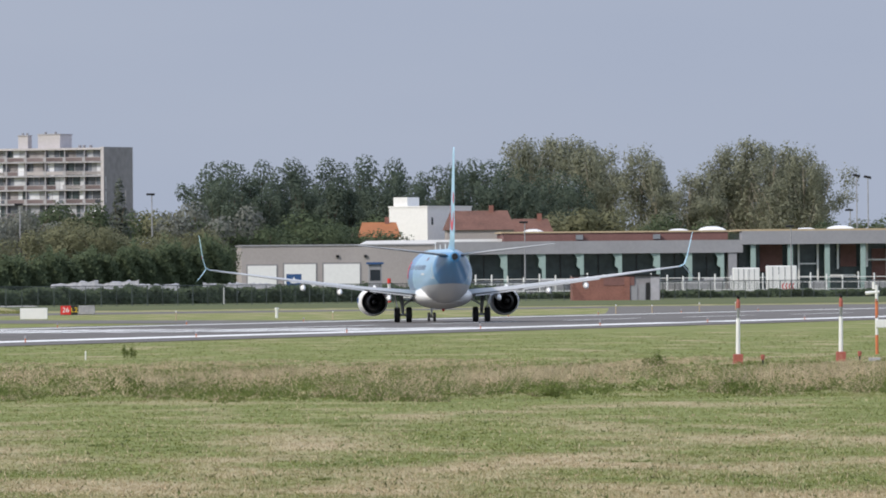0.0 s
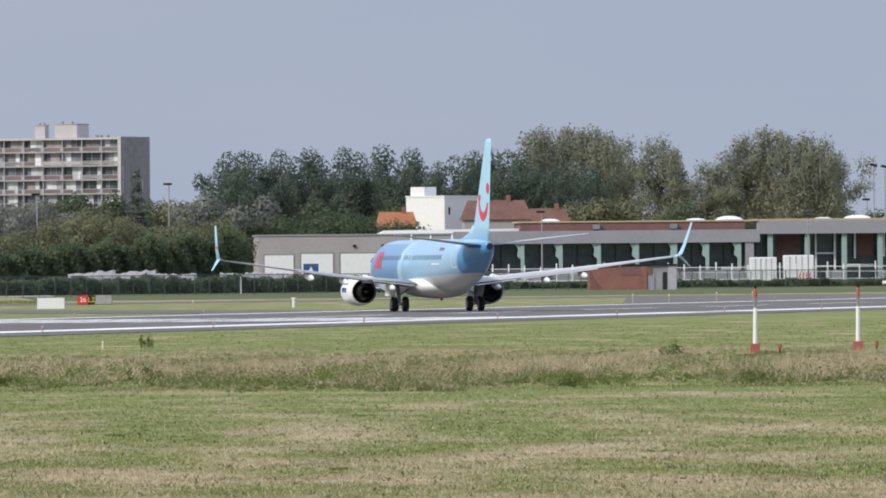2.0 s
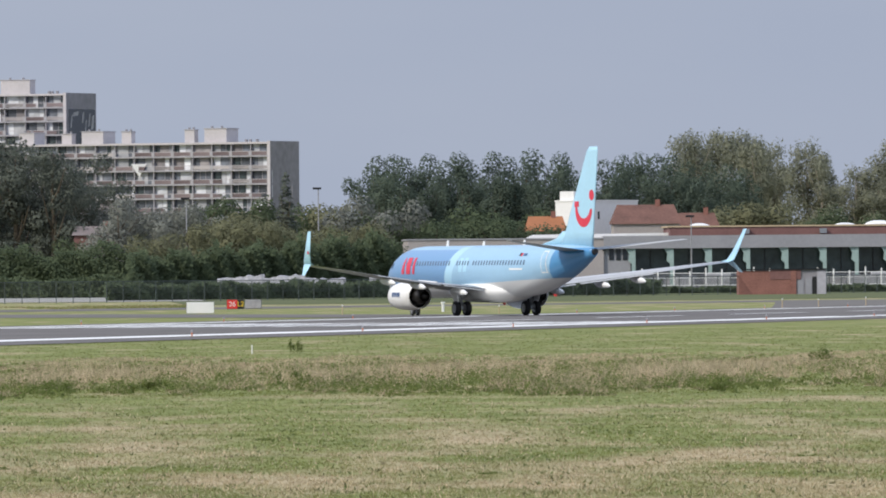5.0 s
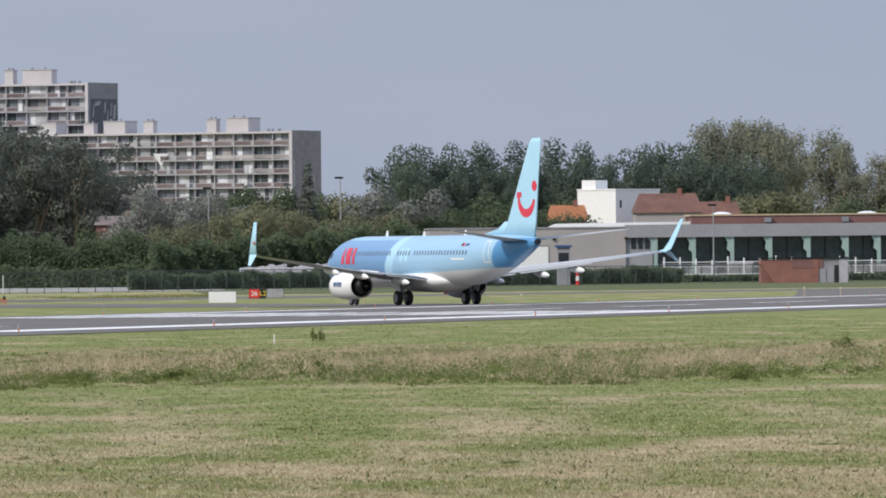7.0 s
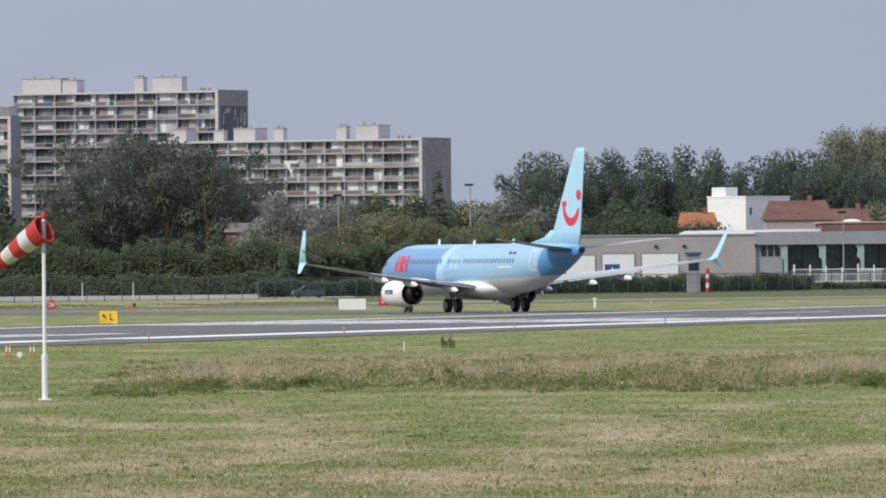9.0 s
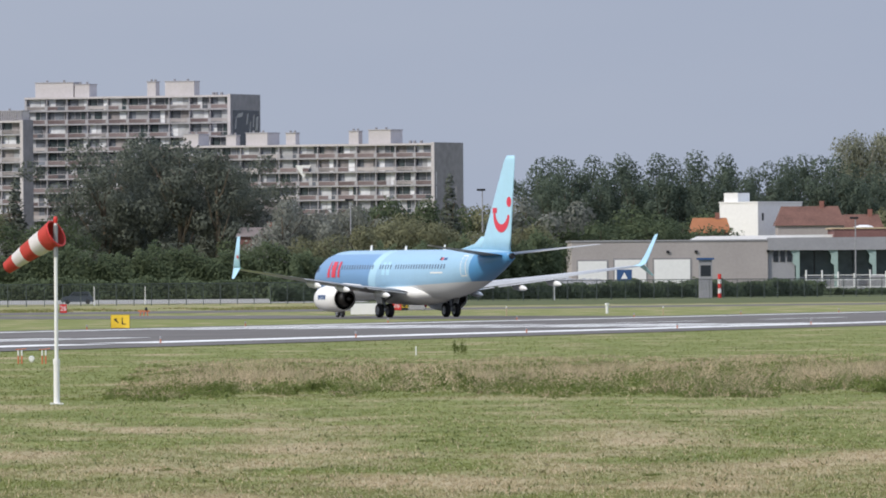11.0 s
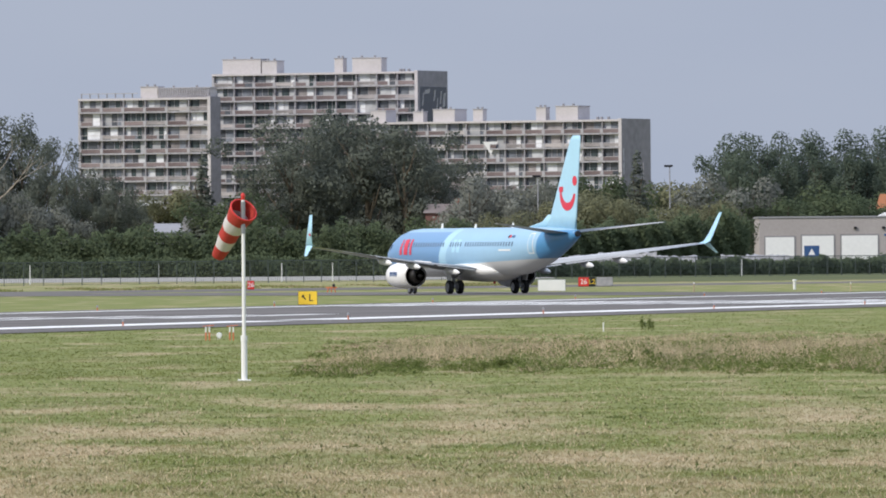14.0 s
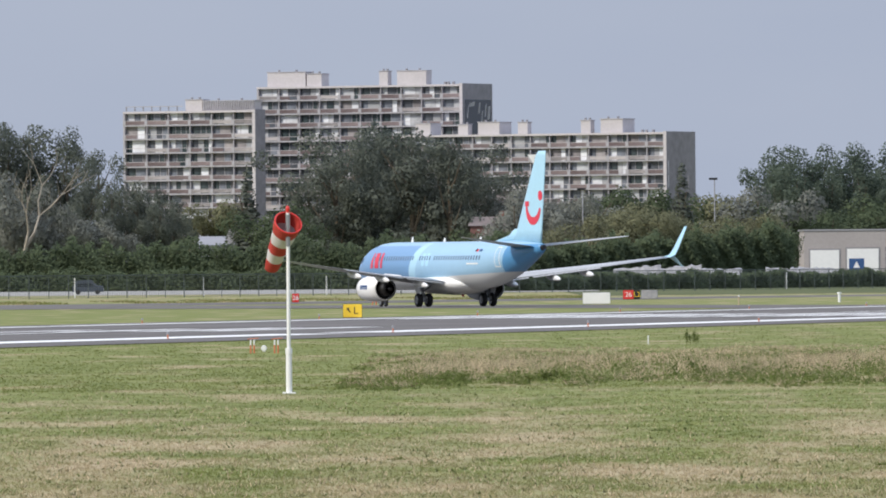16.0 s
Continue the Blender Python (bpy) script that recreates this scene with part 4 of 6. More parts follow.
    for q in (0.06, 0.085, 0.1):
        part("roof_vent", box(-length * q - 0.4, -length * q, 2.0, 2.6, roof + 0.2, roof + 0.75), "concrete_dark", p)
    if screen:
        for k in range(22):
            part("screen_slat", box(-0.9 - k * 0.52, -0.7 - k * 0.52, 0.6, 0.8, roof + 0.3, roof + 2.2), "concrete", p)
        for k in range(7):
            part("rail_post", box(-length + 0.3 + k * 1.9, -length + 0.5 + k * 1.9, 0, 0.15, roof + 0.3, roof + 1.2), "concrete_dark", p)
        part("rail", box(-length + 0.2, -length + 13.0, 0, 0.12, roof + 1.1, roof + 1.25), "concrete", p)
    if mural:
        # faded wall painting, kept as plain shapes
        part("mural_ground", box(0.005, 0.03, 1.2, depth - 0.4, roof - 10.5, roof - 2.9), "glass", p, "dark painted patch on the end wall")
        for y0, y1, z0, z1 in ((2, 3, -6.8, -4.0), (3, 6, -4.4, -3.3), (7.4, 8.6, -5.8, -3.4), (8.8, 9.8, -7.8, -5.0), (10.5, 11.6, -6.4, -3.6), (11.8, 13.4, -7, -4.0)):
            part("mural_shape", slab([(0.035, y0, roof + z0), (0.035, y1 - 0.4, roof + z0 + 0.2), (0.035, y1, roof + z1), (0.035, y0 + 0.5, roof + z1 - 0.3)], 0.01, "x"), "tarp", p)
    return p


blk = apartment("grey concrete apartment block with balconies and a bare end wall", 17.55, 2236, 29.9, 59.4, 11, 14, 14.07, 3,
          [(9.9, 14.7, 2.7, 5.8), (16.9, 19.0, 2.5, 1.9), (30.7, 32.8, 2.3, 1.9), (36.9, 41.6, 2.4, 5.8), (43.8, 46.0, 2.0, 1.9), (52.1, 55.4, 2.3, 5.0)])
apartment("tall grey concrete apartment block with balconies behind others", -0.5, 2275, 40.4, 45.8, 14, 10, 14.2, 4,
          [(8.5, 15.0, 2.8, 2.6), (17.1, 19.0, 2.8, 1.8), (32.0, 35.3, 2.5, 3.5), (35.6, 44.2, 2.9, 3.5)], mural=True)
apartment("lower grey concrete apartment block with white balconies", -18.9, 2255, 35.2, 29.2, 12, 6, 4.5, 3,
          [(0.5, 12.0, 1.9, 3.0), (12.2, 16.0, 2.2, 3.0)], screen=True)
cg = part("sunshade", slab([(-1.5, 0, 1.5), (1.6, 0, 1.5), (0.1, 0, -1.1)], 0.05, "y"), "white", blk, "white triangular balcony sunshade")
cg.matrix_basis = blk.matrix_basis.inverted() @ pose(*sight(5.9, 9.55, 2248))
bt = thing("end_buttress", "sloping concrete buttress beside the block, coloured darker as in shade", "building", pose(*sight(19.75, 0, 2231).xy, 0, 0, 0, 50))
# same darkened concrete, so the slope's shade is partly in its colour
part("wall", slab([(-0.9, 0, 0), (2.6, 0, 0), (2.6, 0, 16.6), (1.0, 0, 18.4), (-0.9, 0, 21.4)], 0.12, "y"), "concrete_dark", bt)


def terminal():
    d = 1900.0
    t = thing("terminal_building", "low beige and grey airport building with glazed front", "building")

    def X(az):
        return az * d / 1000

    # beige wing with roller doors
    part("wall", box(X(29.7), X(47.1), d, d + 30, 0, 9.15), "beige", t, "beige rendered wall")
    part("roof_edge", box(X(29.6), X(47.1), d - 0.15, d + 30, 9.15, 9.4), "grey_metal", t)
    for a0, a1, top in ((30.25, 32.8, 5.9), (33.5, 36.3, 6.1), (37.0, 40.2, 6.1)):
        dr = part("roller_door", box(X(a0), X(a1), d - 0.12, d - 0.01, 0, top), "white", t, "white roller door")
        part("door_frame", box(X(a0) - 0.25, X(a1) + 0.25, d - 0.06, d - 0.005, 0, top + 0.25), "facade", dr)
    for az in (38.1, 40.6, 47.0):
        part("wall_lamp", box(X(az), X(az) + 0.5, d - 0.3, d - 0.01, 7.2, 7.6), "dark", t)
    part("wall", box(X(47.1), X(49.5), d + 0.5, d + 30, 0, 9.2), "grey_metal", t, "pale grey clad wall")
    for k in range(3):
        part("window", box(X(47.6) + k * 1.15, X(47.6) + k * 1.15 + 0.8, d + 0.38, d + 0.48, 5.6, 7.6), "glass", t)
    # pale ridge lights on the roof
    part("roof_light", slab([(X(40.5), d + 12, 9.4), (X(56.5), d + 12, 9.4), (X(55.5), d + 12, 10.2), (X(41.2), d + 12, 10.0)], 6, "y"), "white", t, "long white roof light")
    # middle wing
    part("wall", box(X(49.5), X(74.2), d + 4, d + 30, 0, 9.2), "glazing", t, "dark glazed wall")
    part("fascia", box(X(47.1), X(74.3), d - 0.3, d + 4, 7.5, 9.65), "grey_metal", t, "grey metal fascia")
    part("upper_band", box(X(53.2), X(73.2), d + 6, d + 28, 9.65, 11.05), "roof_brown", t, "red-brown upper storey band")
    part("upper_roof", box(X(53.0), X(73.4), d + 5.8, d + 28, 11.05, 11.3), "roof_sand", t)
    part("sill", box(X(49.5), X(74.2), d + 3.6, d + 4, 0, 3.0), "concrete", t)
    az = 49.6
    while az < 74:
        col = part("column", box(X(az), X(az) + 0.62, d, d + 0.6, 0, 7.5), "teal", t, "pale green column")
        part("bracket", slab([(X(az) - 1.0, d + 0.1, 7.5), (X(az), d + 0.1, 7.5), (X(az), d + 0.1, 4.9), (X(az) - 0.6, d + 0.1, 5.4), (X(az) - 0.45, d + 0.1, 6.6)], 0.3, "y"), "teal", col)
        part("mullion", box(X(az + 1.7), X(az + 1.7) + 0.15, d + 3.8, d + 3.98, 3, 7.5), "dark", t)
        az += 3.4 if az < 66 else 2.85
    # taller wing
    part("wall", box(X(74.2), X(98), d + 5, d + 30, 0, 10.8), "glazing", t, "dark glazed wall")
    part("fascia", box(X(74.2), X(98.2), d - 0.5, d + 5, 8.85, 11.1), "grey_metal", t, "grey metal fascia")
    part("roof", box(X(74.0), X(98.3), d - 0.4, d + 30, 11.1, 11.4), "roof_sand", t, "sandy flat roof edge")
    part("end_pier", box(X(73.0), X(73.75), d - 0.1, d + 4, 0, 7.5), "grey_metal", t)
    for az in (75.0, 78.3, 81.6, 84.8, 88.0, 91.2, 94.4):
        part("column", box(X(az), X(az) + 0.85, d, d + 0.8, 0, 8.85), "teal", t, "pale green column")
    for az, z in ((79.3, 0), (81.0, 0), (82.8, 4.6), (85.4, 4.9), (87.2, 0), (89.6, 3.8)):
        part("window_post", box(X(az), X(az) + 0.32, d + 2.7, d + 2.98, z, 8.85), "white", t)
    for a0, a1, z0, z1 in ((76.0, 78.0, 4.2, 8.8), (83.2, 84.6, 5.0, 8.8), (86.0, 87.8, 2.0, 8.0)):
        part("inner_wall", box(X(a0), X(a1), d + 4.6, d + 4.95, z0, z1), "roof_brown", t, "dull red inner wall")
    for a0, a1, z in ((79.4, 81.0, 3.2), (79.4, 81.0, 5.4), (85.6, 88.0, 6.0), (82.0, 84.5, 3.4)):
        part("inner_rail", box(X(a0), X(a1), d + 3.2, d + 3.4, z, z + 0.25), "white", t)
    for az, w, h in ((55.9, 3.2, 0.45), (68.9, 3.2, 0.35), (71.9, 4.6, 0.7), (80.3, 3.4, 0.35), (83.4, 4.8, 0.7)):
        secs = [[(X(az) + dx * w / 2, d + 9 + 3 * math.cos(a), 11.3 + h * dz * max(0, math.sin(a))) for a in (math.pi * k / 10 for k in range(11))] for dx, dz in ((-1, 0.05), (-0.8, 0.6), (-0.4, 0.95), (0, 1), (0.4, 0.95), (0.8, 0.6), (1, 0.05))]
        part("roof_dome", rings(secs), "white", t, "white domed roof light", True)
    for az in (59.6, 66.5):
        part("roof_unit", box(X(az), X(az) + 1.2, d + 5, d + 5.9, 9.9, 10.7), "steel", t)


terminal()


def house(name, label, az0, az1, d, eave, roof, wall="beige", rmat="roof_red", hip=0.35):
    x0, x1 = az0 * d / 1000, az1 * d / 1000
    h = thing(name, label, "house", pose((x0 + x1) / 2, d, 0))
    w = (x1 - x0) / 2
    part("wall", box(-w, w, 0, 9, 0, eave), wall, h)
    bm = bmesh.new()
    a = [bm.verts.new(p) for p in ((-w - 0.4, -0.4, eave), (w + 0.4, -0.4, eave), (w + 0.4, 9.4, eave), (-w - 0.4, 9.4, eave))]
    r = [bm.verts.new((-w * (1 - hip), 4.5, roof)), bm.verts.new((w * (1 - hip), 4.5, roof))]
    bm.faces.new(a[::-1])
    for f in ((a[0], a[1], r[1], r[0]), (a[2], a[3], r[0], r[1]), (a[1], a[2], r[1]), (a[3], a[0], r[0])):
        bm.faces.new(f)
    part("roof", bm, rmat, h)
    part("chimney", box(w * 0.3, w * 0.3 + 0.8, 4, 4.8, roof - 1.0, roof + 0.9), "brick", h)
    return h


house("tiled_house", "house with red-brown clay tile hipped roof", 48.0, 53.9, 1975, 12.0, 15.4, "beige", "roof_red", 0.14)
house("tiled_house", "lower house with dark red tile roof", 53.4, 57.6, 1990, 10.0, 14.0, "brick", "roof_red", 0.25)



def white_house():
    d = 1985.0
    c = sight(46.25, 0, d)
    h = thing("white_house", "flat-roofed white rendered house", "house", pose(c.x, c.y, 0, 0, 0, -38))
    part("wall", box(-8.3, 0, 0, 13.5, 0, 16.1), "white", h)
    part("parapet", box(-8.4, 0.1, -0.1, 13.6, 16.1, 16.35), "white", h)
    part("stair_tower", box(-7.6, -4.6, 0.4, 4, 16.35, 17.9), "white", h)
    part("window", box(0.01, 0.06, 1.2, 1.7, 13.0, 14.3), "glass", h)


white_house()
M["roof_orange"] = material("orange_tiles", (0.33, 0.13, 0.055), rough=0.85, vary=0.15, scale=0.5, fine=3)
house("orange_roof_house", "house with bright orange tile roof behind a hedge", 40.4, 43.7, 1960, 10.8, 13.4, "brick", "roof_orange", 0.08)
M["roof_dull"] = material("dull_grey_brown_tiles", (0.19, 0.16, 0.155), rough=0.9, vary=0.2, scale=0.4, fine=3)
house("low_house", "low house with brown tile roof among trees", 0.1, 4.1, 1960, 10.7, 12.3, "roof_brown", "roof_dull", 0.1)
house("low_house", "low house with brown roof and pale gable", 6.5, 8.2, 1980, 10.8, 12.2, "beige", "roof_dull", 0.15)


def warehouse():
    w = thing("grey_warehouse", "low grey metal warehouse behind a hedge", "building", pose(*sight(-24.0, 0, 1990).xy, 0))
    part("wall", box(0, 6.4, 0, 12, 0, 7.6), "grey_metal", w)
    part("roof", slab([(-0.2, -0.2, 7.6), (6.6, -0.2, 7.6), (6.6, 12, 9.2), (-0.2, 12, 9.2)], 0.2), "grey_metal", w)
    part("stack", box(4.9, 6.2, 2, 5, 7.6, 10.6), "tarp", w)


warehouse()


def shed():
    s = thing("brick_shed", "flat-roofed red brick utility shed with doors", "shed", pose(98.6, 1668, 0))
    part("wall", box(0, 8.0, 0, 6, 0, 3.5), "brick", s)
    part("upper_panel", box(4.6, 9.2, -0.06, 0, 2.2, 3.6), "roof_brown", s)
    part("roof", box(-0.1, 13.0, -0.2, 6.1, 3.6, 3.8), "dark", s)
    part("wall", box(8.0, 13.0, 0.1, 6, 0, 3.6), "facade", s, "grey panel wall")
    part("pier", box(7.7, 8.5, -0.12, 0.0, 0, 3.5), "brick", s)
    for x in (8.7, 9.9):
        part("door", box(x, x + 0.9, 0.02, 0.09, 0, 2.3), "grey_metal", s, "grey metal door")
    part("door", box(10.9, 11.5, 0.02, 0.09, 0, 2.6), "black", s)
    part("panel", box(11.6, 12.9, 0.0, 0.09, 0, 3.5), "concrete", s)


shed()


def barrier_rows():
    """White rails, posts and parked equipment before the glazed front."""
    b = thing("white_railing", "white tubular railing with posts before the building", "railing")
    d = 1872.0
    first = None
    for i in range(30):
        x = (50.5 + i * 1.42) * d / 1000
        if first is None:
            first = part("post", tube([(0, 0, 0), (0, 0, 4.1)], 0.13, 8), "white", b)
            first.matrix_basis = pose(x, d, 0)
        else:
            share("post", first.data, b, pose(x, d, 0) @ Matrix.Diagonal((1, 1, 0.85 + 0.2 * ((i * 37) % 10) / 10, 1)))
    for z in (1.2, 2.4, 3.2):
        part("rail", box(50.3 * d / 1000, 91.9 * d / 1000, d - 0.05, d + 0.05, z, z + 0.12), "white", b)
    rnd = random.Random(9)
    for az, w, h in ((53.5, 3.2, 2.6), (56.2, 4.2, 3.2), (60.2, 4.6, 3.0), (68.8, 4.2, 2.8), (70.9, 3.2, 3.2), (73.4, 4.5, 4.9), (76.4, 5.1, 5.2), (80.2, 3.0, 2.6), (85.2, 3.6, 2.5)):
        p = thing("covered_trailer", "pale covered equipment trailer on the apron", "trailer", pose(az * 1.885, 1885, 0), group="trailers")
        part("load", box(0, w, 0, 2, 0.6, h, 0.15), "white" if h > 4 else "tarp", p)
        if h > 4:
            for k in range(1, 5):
                part("load_rib", box(w * k / 5 - 0.06, w * k / 5 + 0.06, -0.06, 0.0, 0.8, h - 0.2), "tarp", p)
        part("frame", box(-0.1, w + 0.1, -0.05, 2.05, 0.45, 0.6), "steel", p)
        for x in (0.7, w - 0.7):
            part("wheel", tube([(x, -0.1, 0.4), (x, 0.2, 0.4)], 0.4, 14), "rubber", p)
    cz = thing("chevron_board", "red and white chevron board on the apron fence", "sign", pose(77.6 * 1.86, 1860, 0))
    part("panel", box(0, 2.4, 0, 0.1, 1.2, 2.3), "white", cz)
    for k in range(4):
        part("chevron", slab([(0.25 + k * 0.55, -0.02, 1.75), (0.5 + k * 0.55, -0.02, 2.25), (0.7 + k * 0.55, -0.02, 2.25), (0.45 + k * 0.55, -0.02, 1.75), (0.7 + k * 0.55, -0.02, 1.25), (0.5 + k * 0.55, -0.02, 1.25)], 0.01, "y"), "red", cz)
    part("leg", box(1.1, 1.3, 0, 0.1, 0, 1.2), "steel", cz)


barrier_rows()


def kiosk():
    k = thing("kiosk", "narrow blue and grey kiosk booth beside the fence", "kiosk", pose(41.0 * 1.65, 1650, 0))
    part("body", box(0, 1.9, 0, 1.8, 0, 5.6, 0.05), "grey_metal", k)
    part("window", box(0.2, 1.7, -0.03, 0, 3.2, 4.8), "glass", k)
    part("roof", box(-0.3, 2.2, -0.3, 2.1, 5.6, 5.9), "blue", k)
    s = thing("blue_sign", "blue roadside information sign on two posts", "sign", pose(34.35 * 1.7, 1700, 0))
    part("panel", box(-1.15, 1.15, 0, 0.1, 2.4, 4.3), "blue", s)
    part("pictogram", slab([(-0.5, -0.02, 2.9), (0.5, -0.02, 2.9), (0.0, -0.02, 3.9)], 0.01, "y"), "white", s)
    for x in (-0.8, 0.8):
        part("post", tube([(x, 0.05, 0), (x, 0.05, 2.4)], 0.08, 8), "steel", s)
    r = thing("striped_marker", "red and white striped marker post by the fence", "marker", pose(42.8 * 1.64, 1640, 0))
    for i in range(5):
        part("band", tube([(0, 0, i * 0.7), (0, 0, i * 0.7 + 0.7)], 0.27, 10), "red" if i % 2 == 0 else "white", r)


kiosk()


def sheeted_rows():
    rnd = random.Random(21)
    for az0, az1, d in ((12.8, 17.0, 1655), (16.6, 20.6, 1668), (20.0, 24.2, 1680), (26.3, 29.6, 1696), (29.2, 33.0, 1706)):
        x0, x1 = az0 * d / 1000, az1 * d / 1000
        p = thing("sheeted_stack", "long stack under loose pale plastic sheeting", "stack", pose(x0, d, 0), group="sheeted stacks")
        secs = []
        n = 14
        for i in range(n + 1):
            x = (x1 - x0) * i / n
            h = 2.95 + 0.08 * x * (1 if az0 < 18 else -0.3) + rnd.uniform(-0.1, 0.1)
            secs.append([(x, 0, 0.4), (x, -0.1, h * 0.7), (x, 0.4, h), (x, 1.6, h + rnd.uniform(-0.1, 0.2)), (x, 2.8, h * 0.95), (x, 3.2, 0.4)])
        part("sheeting", rings(secs), "tarp", p)
        part("pallet", box(0, x1 - x0, 0.1, 3.1, 0, 0.4), "bark", p)


sheeted_rows()


def lamp_post(az, d, h, kind):
    p = thing("street_lamp" if kind == 0 else "floodlight_mast", "tall grey lamp post with small head" if kind == 0 else "tall grey mast with floodlight head", "lamp post", pose(*sight(az, 0, d).xy, 0), group="lamp posts")
    part("pole", tube([(0, 0, 0), (0, 0, h)], [0.14, 0.09], 8), "tarp", p)
    part("head", box(-0.9, 0.5, -0.2, 0.2, h, h + 0.35, 0.05) if kind == 0 else slab([(-0.8, 0, h + 0.2), (0.6, 0, h - 0.1), (0.6, 0, h + 0.35), (-0.6, 0, h + 0.6)], 0.5, "y"), "dark", p)


for az, d, h, k in ((21.8, 1850, 17.5, 0), (10.1, 1850, 16.0, 0), (84.5, 2000, 21.0, 1), (85.5, 2010, 20.8, 1), (83.9, 2005, 15.0, 0), (54.9, 1860, 12.5, 0), (78.6, 1860, 11.5, 0)):
    lamp_post(az, d, h, k)


# ---- trees and hedges ----
def leaf_cloud(rnd, blobs, n, size, fill=0.5, stray=0.07, tilt=0.55):
    """Leaves as small quads that face outwards, scattered in and on overlapping ellipsoids; also gives each leaf's outward direction."""
    vol = np.array([b[3] * b[4] * b[5] for b in blobs]) ** 0.67
    pick = rnd.choice(len(blobs), n, p=vol / vol.sum())
    b = np.array(blobs)[pick]
    d = rnd.normal(size=(n, 3))
    d /= np.linalg.norm(d, axis=1)[:, None]
    r = (1 - fill * rnd.random(n) ** 2)[:, None] * (1 + stray * rnd.normal(size=(n, 1)))
    c = b[:, :3] + d * r * b[:, 3:]
    out = d / b[:, 3:]
    out /= np.linalg.norm(out, axis=1)[:, None]
    out[:, 2] += 0.15
    k = out + tilt * rnd.normal(size=(n, 3))
    k /= np.linalg.norm(k, axis=1)[:, None]
    u = np.cross(k, rnd.normal(size=(n, 3)))
    u /= np.linalg.norm(u, axis=1)[:, None]
    v = np.cross(k, u)
    s = (size * (0.6 + 0.8 * rnd.random(n)))[:, None]
    q = np.stack([c - u * s * 0.5, c - v * s * 0.36, c + u * s * 0.55, c + v * s * 0.3], 1)
    q[:, 1::2] += (k * s * 0.12)[:, None]
    nrm = out + 0.3 * k + 0.12 * rnd.normal(size=(n, 3))
    nrm /= np.linalg.norm(nrm, axis=1)[:, None]
    q = q.reshape(-1, 3)
    q[:, 2] = np.maximum(q[:, 2], 0.05)
    return q, nrm


def leaf_mesh(name, q, nrm, mat):
    n = len(nrm)
    f = np.arange(4 * n).reshape(n, 4)
    g = np.cross(q[1::4] - q[0::4], q[3::4] - q[0::4])
    turned = (g * nrm).sum(1) < 0
    f[turned] = f[turned][:, ::-1]
    me = bpy.data.meshes.new(name)
    me.from_pydata(q.tolist(), [], f.tolist())
    me.polygons.foreach_set("use_smooth", np.ones(n, dtype=bool))
    me.normals_split_custom_set(np.repeat(nrm, 4, axis=0).tolist())
    me.materials.append(M[mat])
    return me


def crown_mesh(name, rnd, blobs, n, size, mat, fill=0.5, stray=0.07, tilt=0.55):
    return leaf_mesh(name, *leaf_cloud(rnd, blobs, n, size, fill, stray, tilt), mat)


def limb_mesh(rnd, h, top, spread, r, mat, n=7):
    bm = tube([(0, 0, 0), (rnd.normal() * 0.2, 0, h * 0.35), (rnd.normal() * 0.4, 0, h * top)], [r, r * 0.8, r * 0.25], 8)
    for i in range(n):
        z = h * (0.22 + 0.5 * i / n)
        a = rnd.random() * 6.28
        e = Vector((math.cos(a) * spread * (0.5 + 0.5 * rnd.random()), math.sin(a) * spread * 0.8, z + h * 0.22))
        tube([(0, 0, z), (e.x * 0.5, e.y * 0.5, z + h * 0.08), tuple(e)], [r * 0.5, r * 0.32, r * 0.1], 6, bm=bm)
    me = bpy.data.meshes.new("limbs")
    bm.to_mesh(me)
    bm.free()
    me.materials.append(M[mat])
    return me


TR = np.random.RandomState(11)


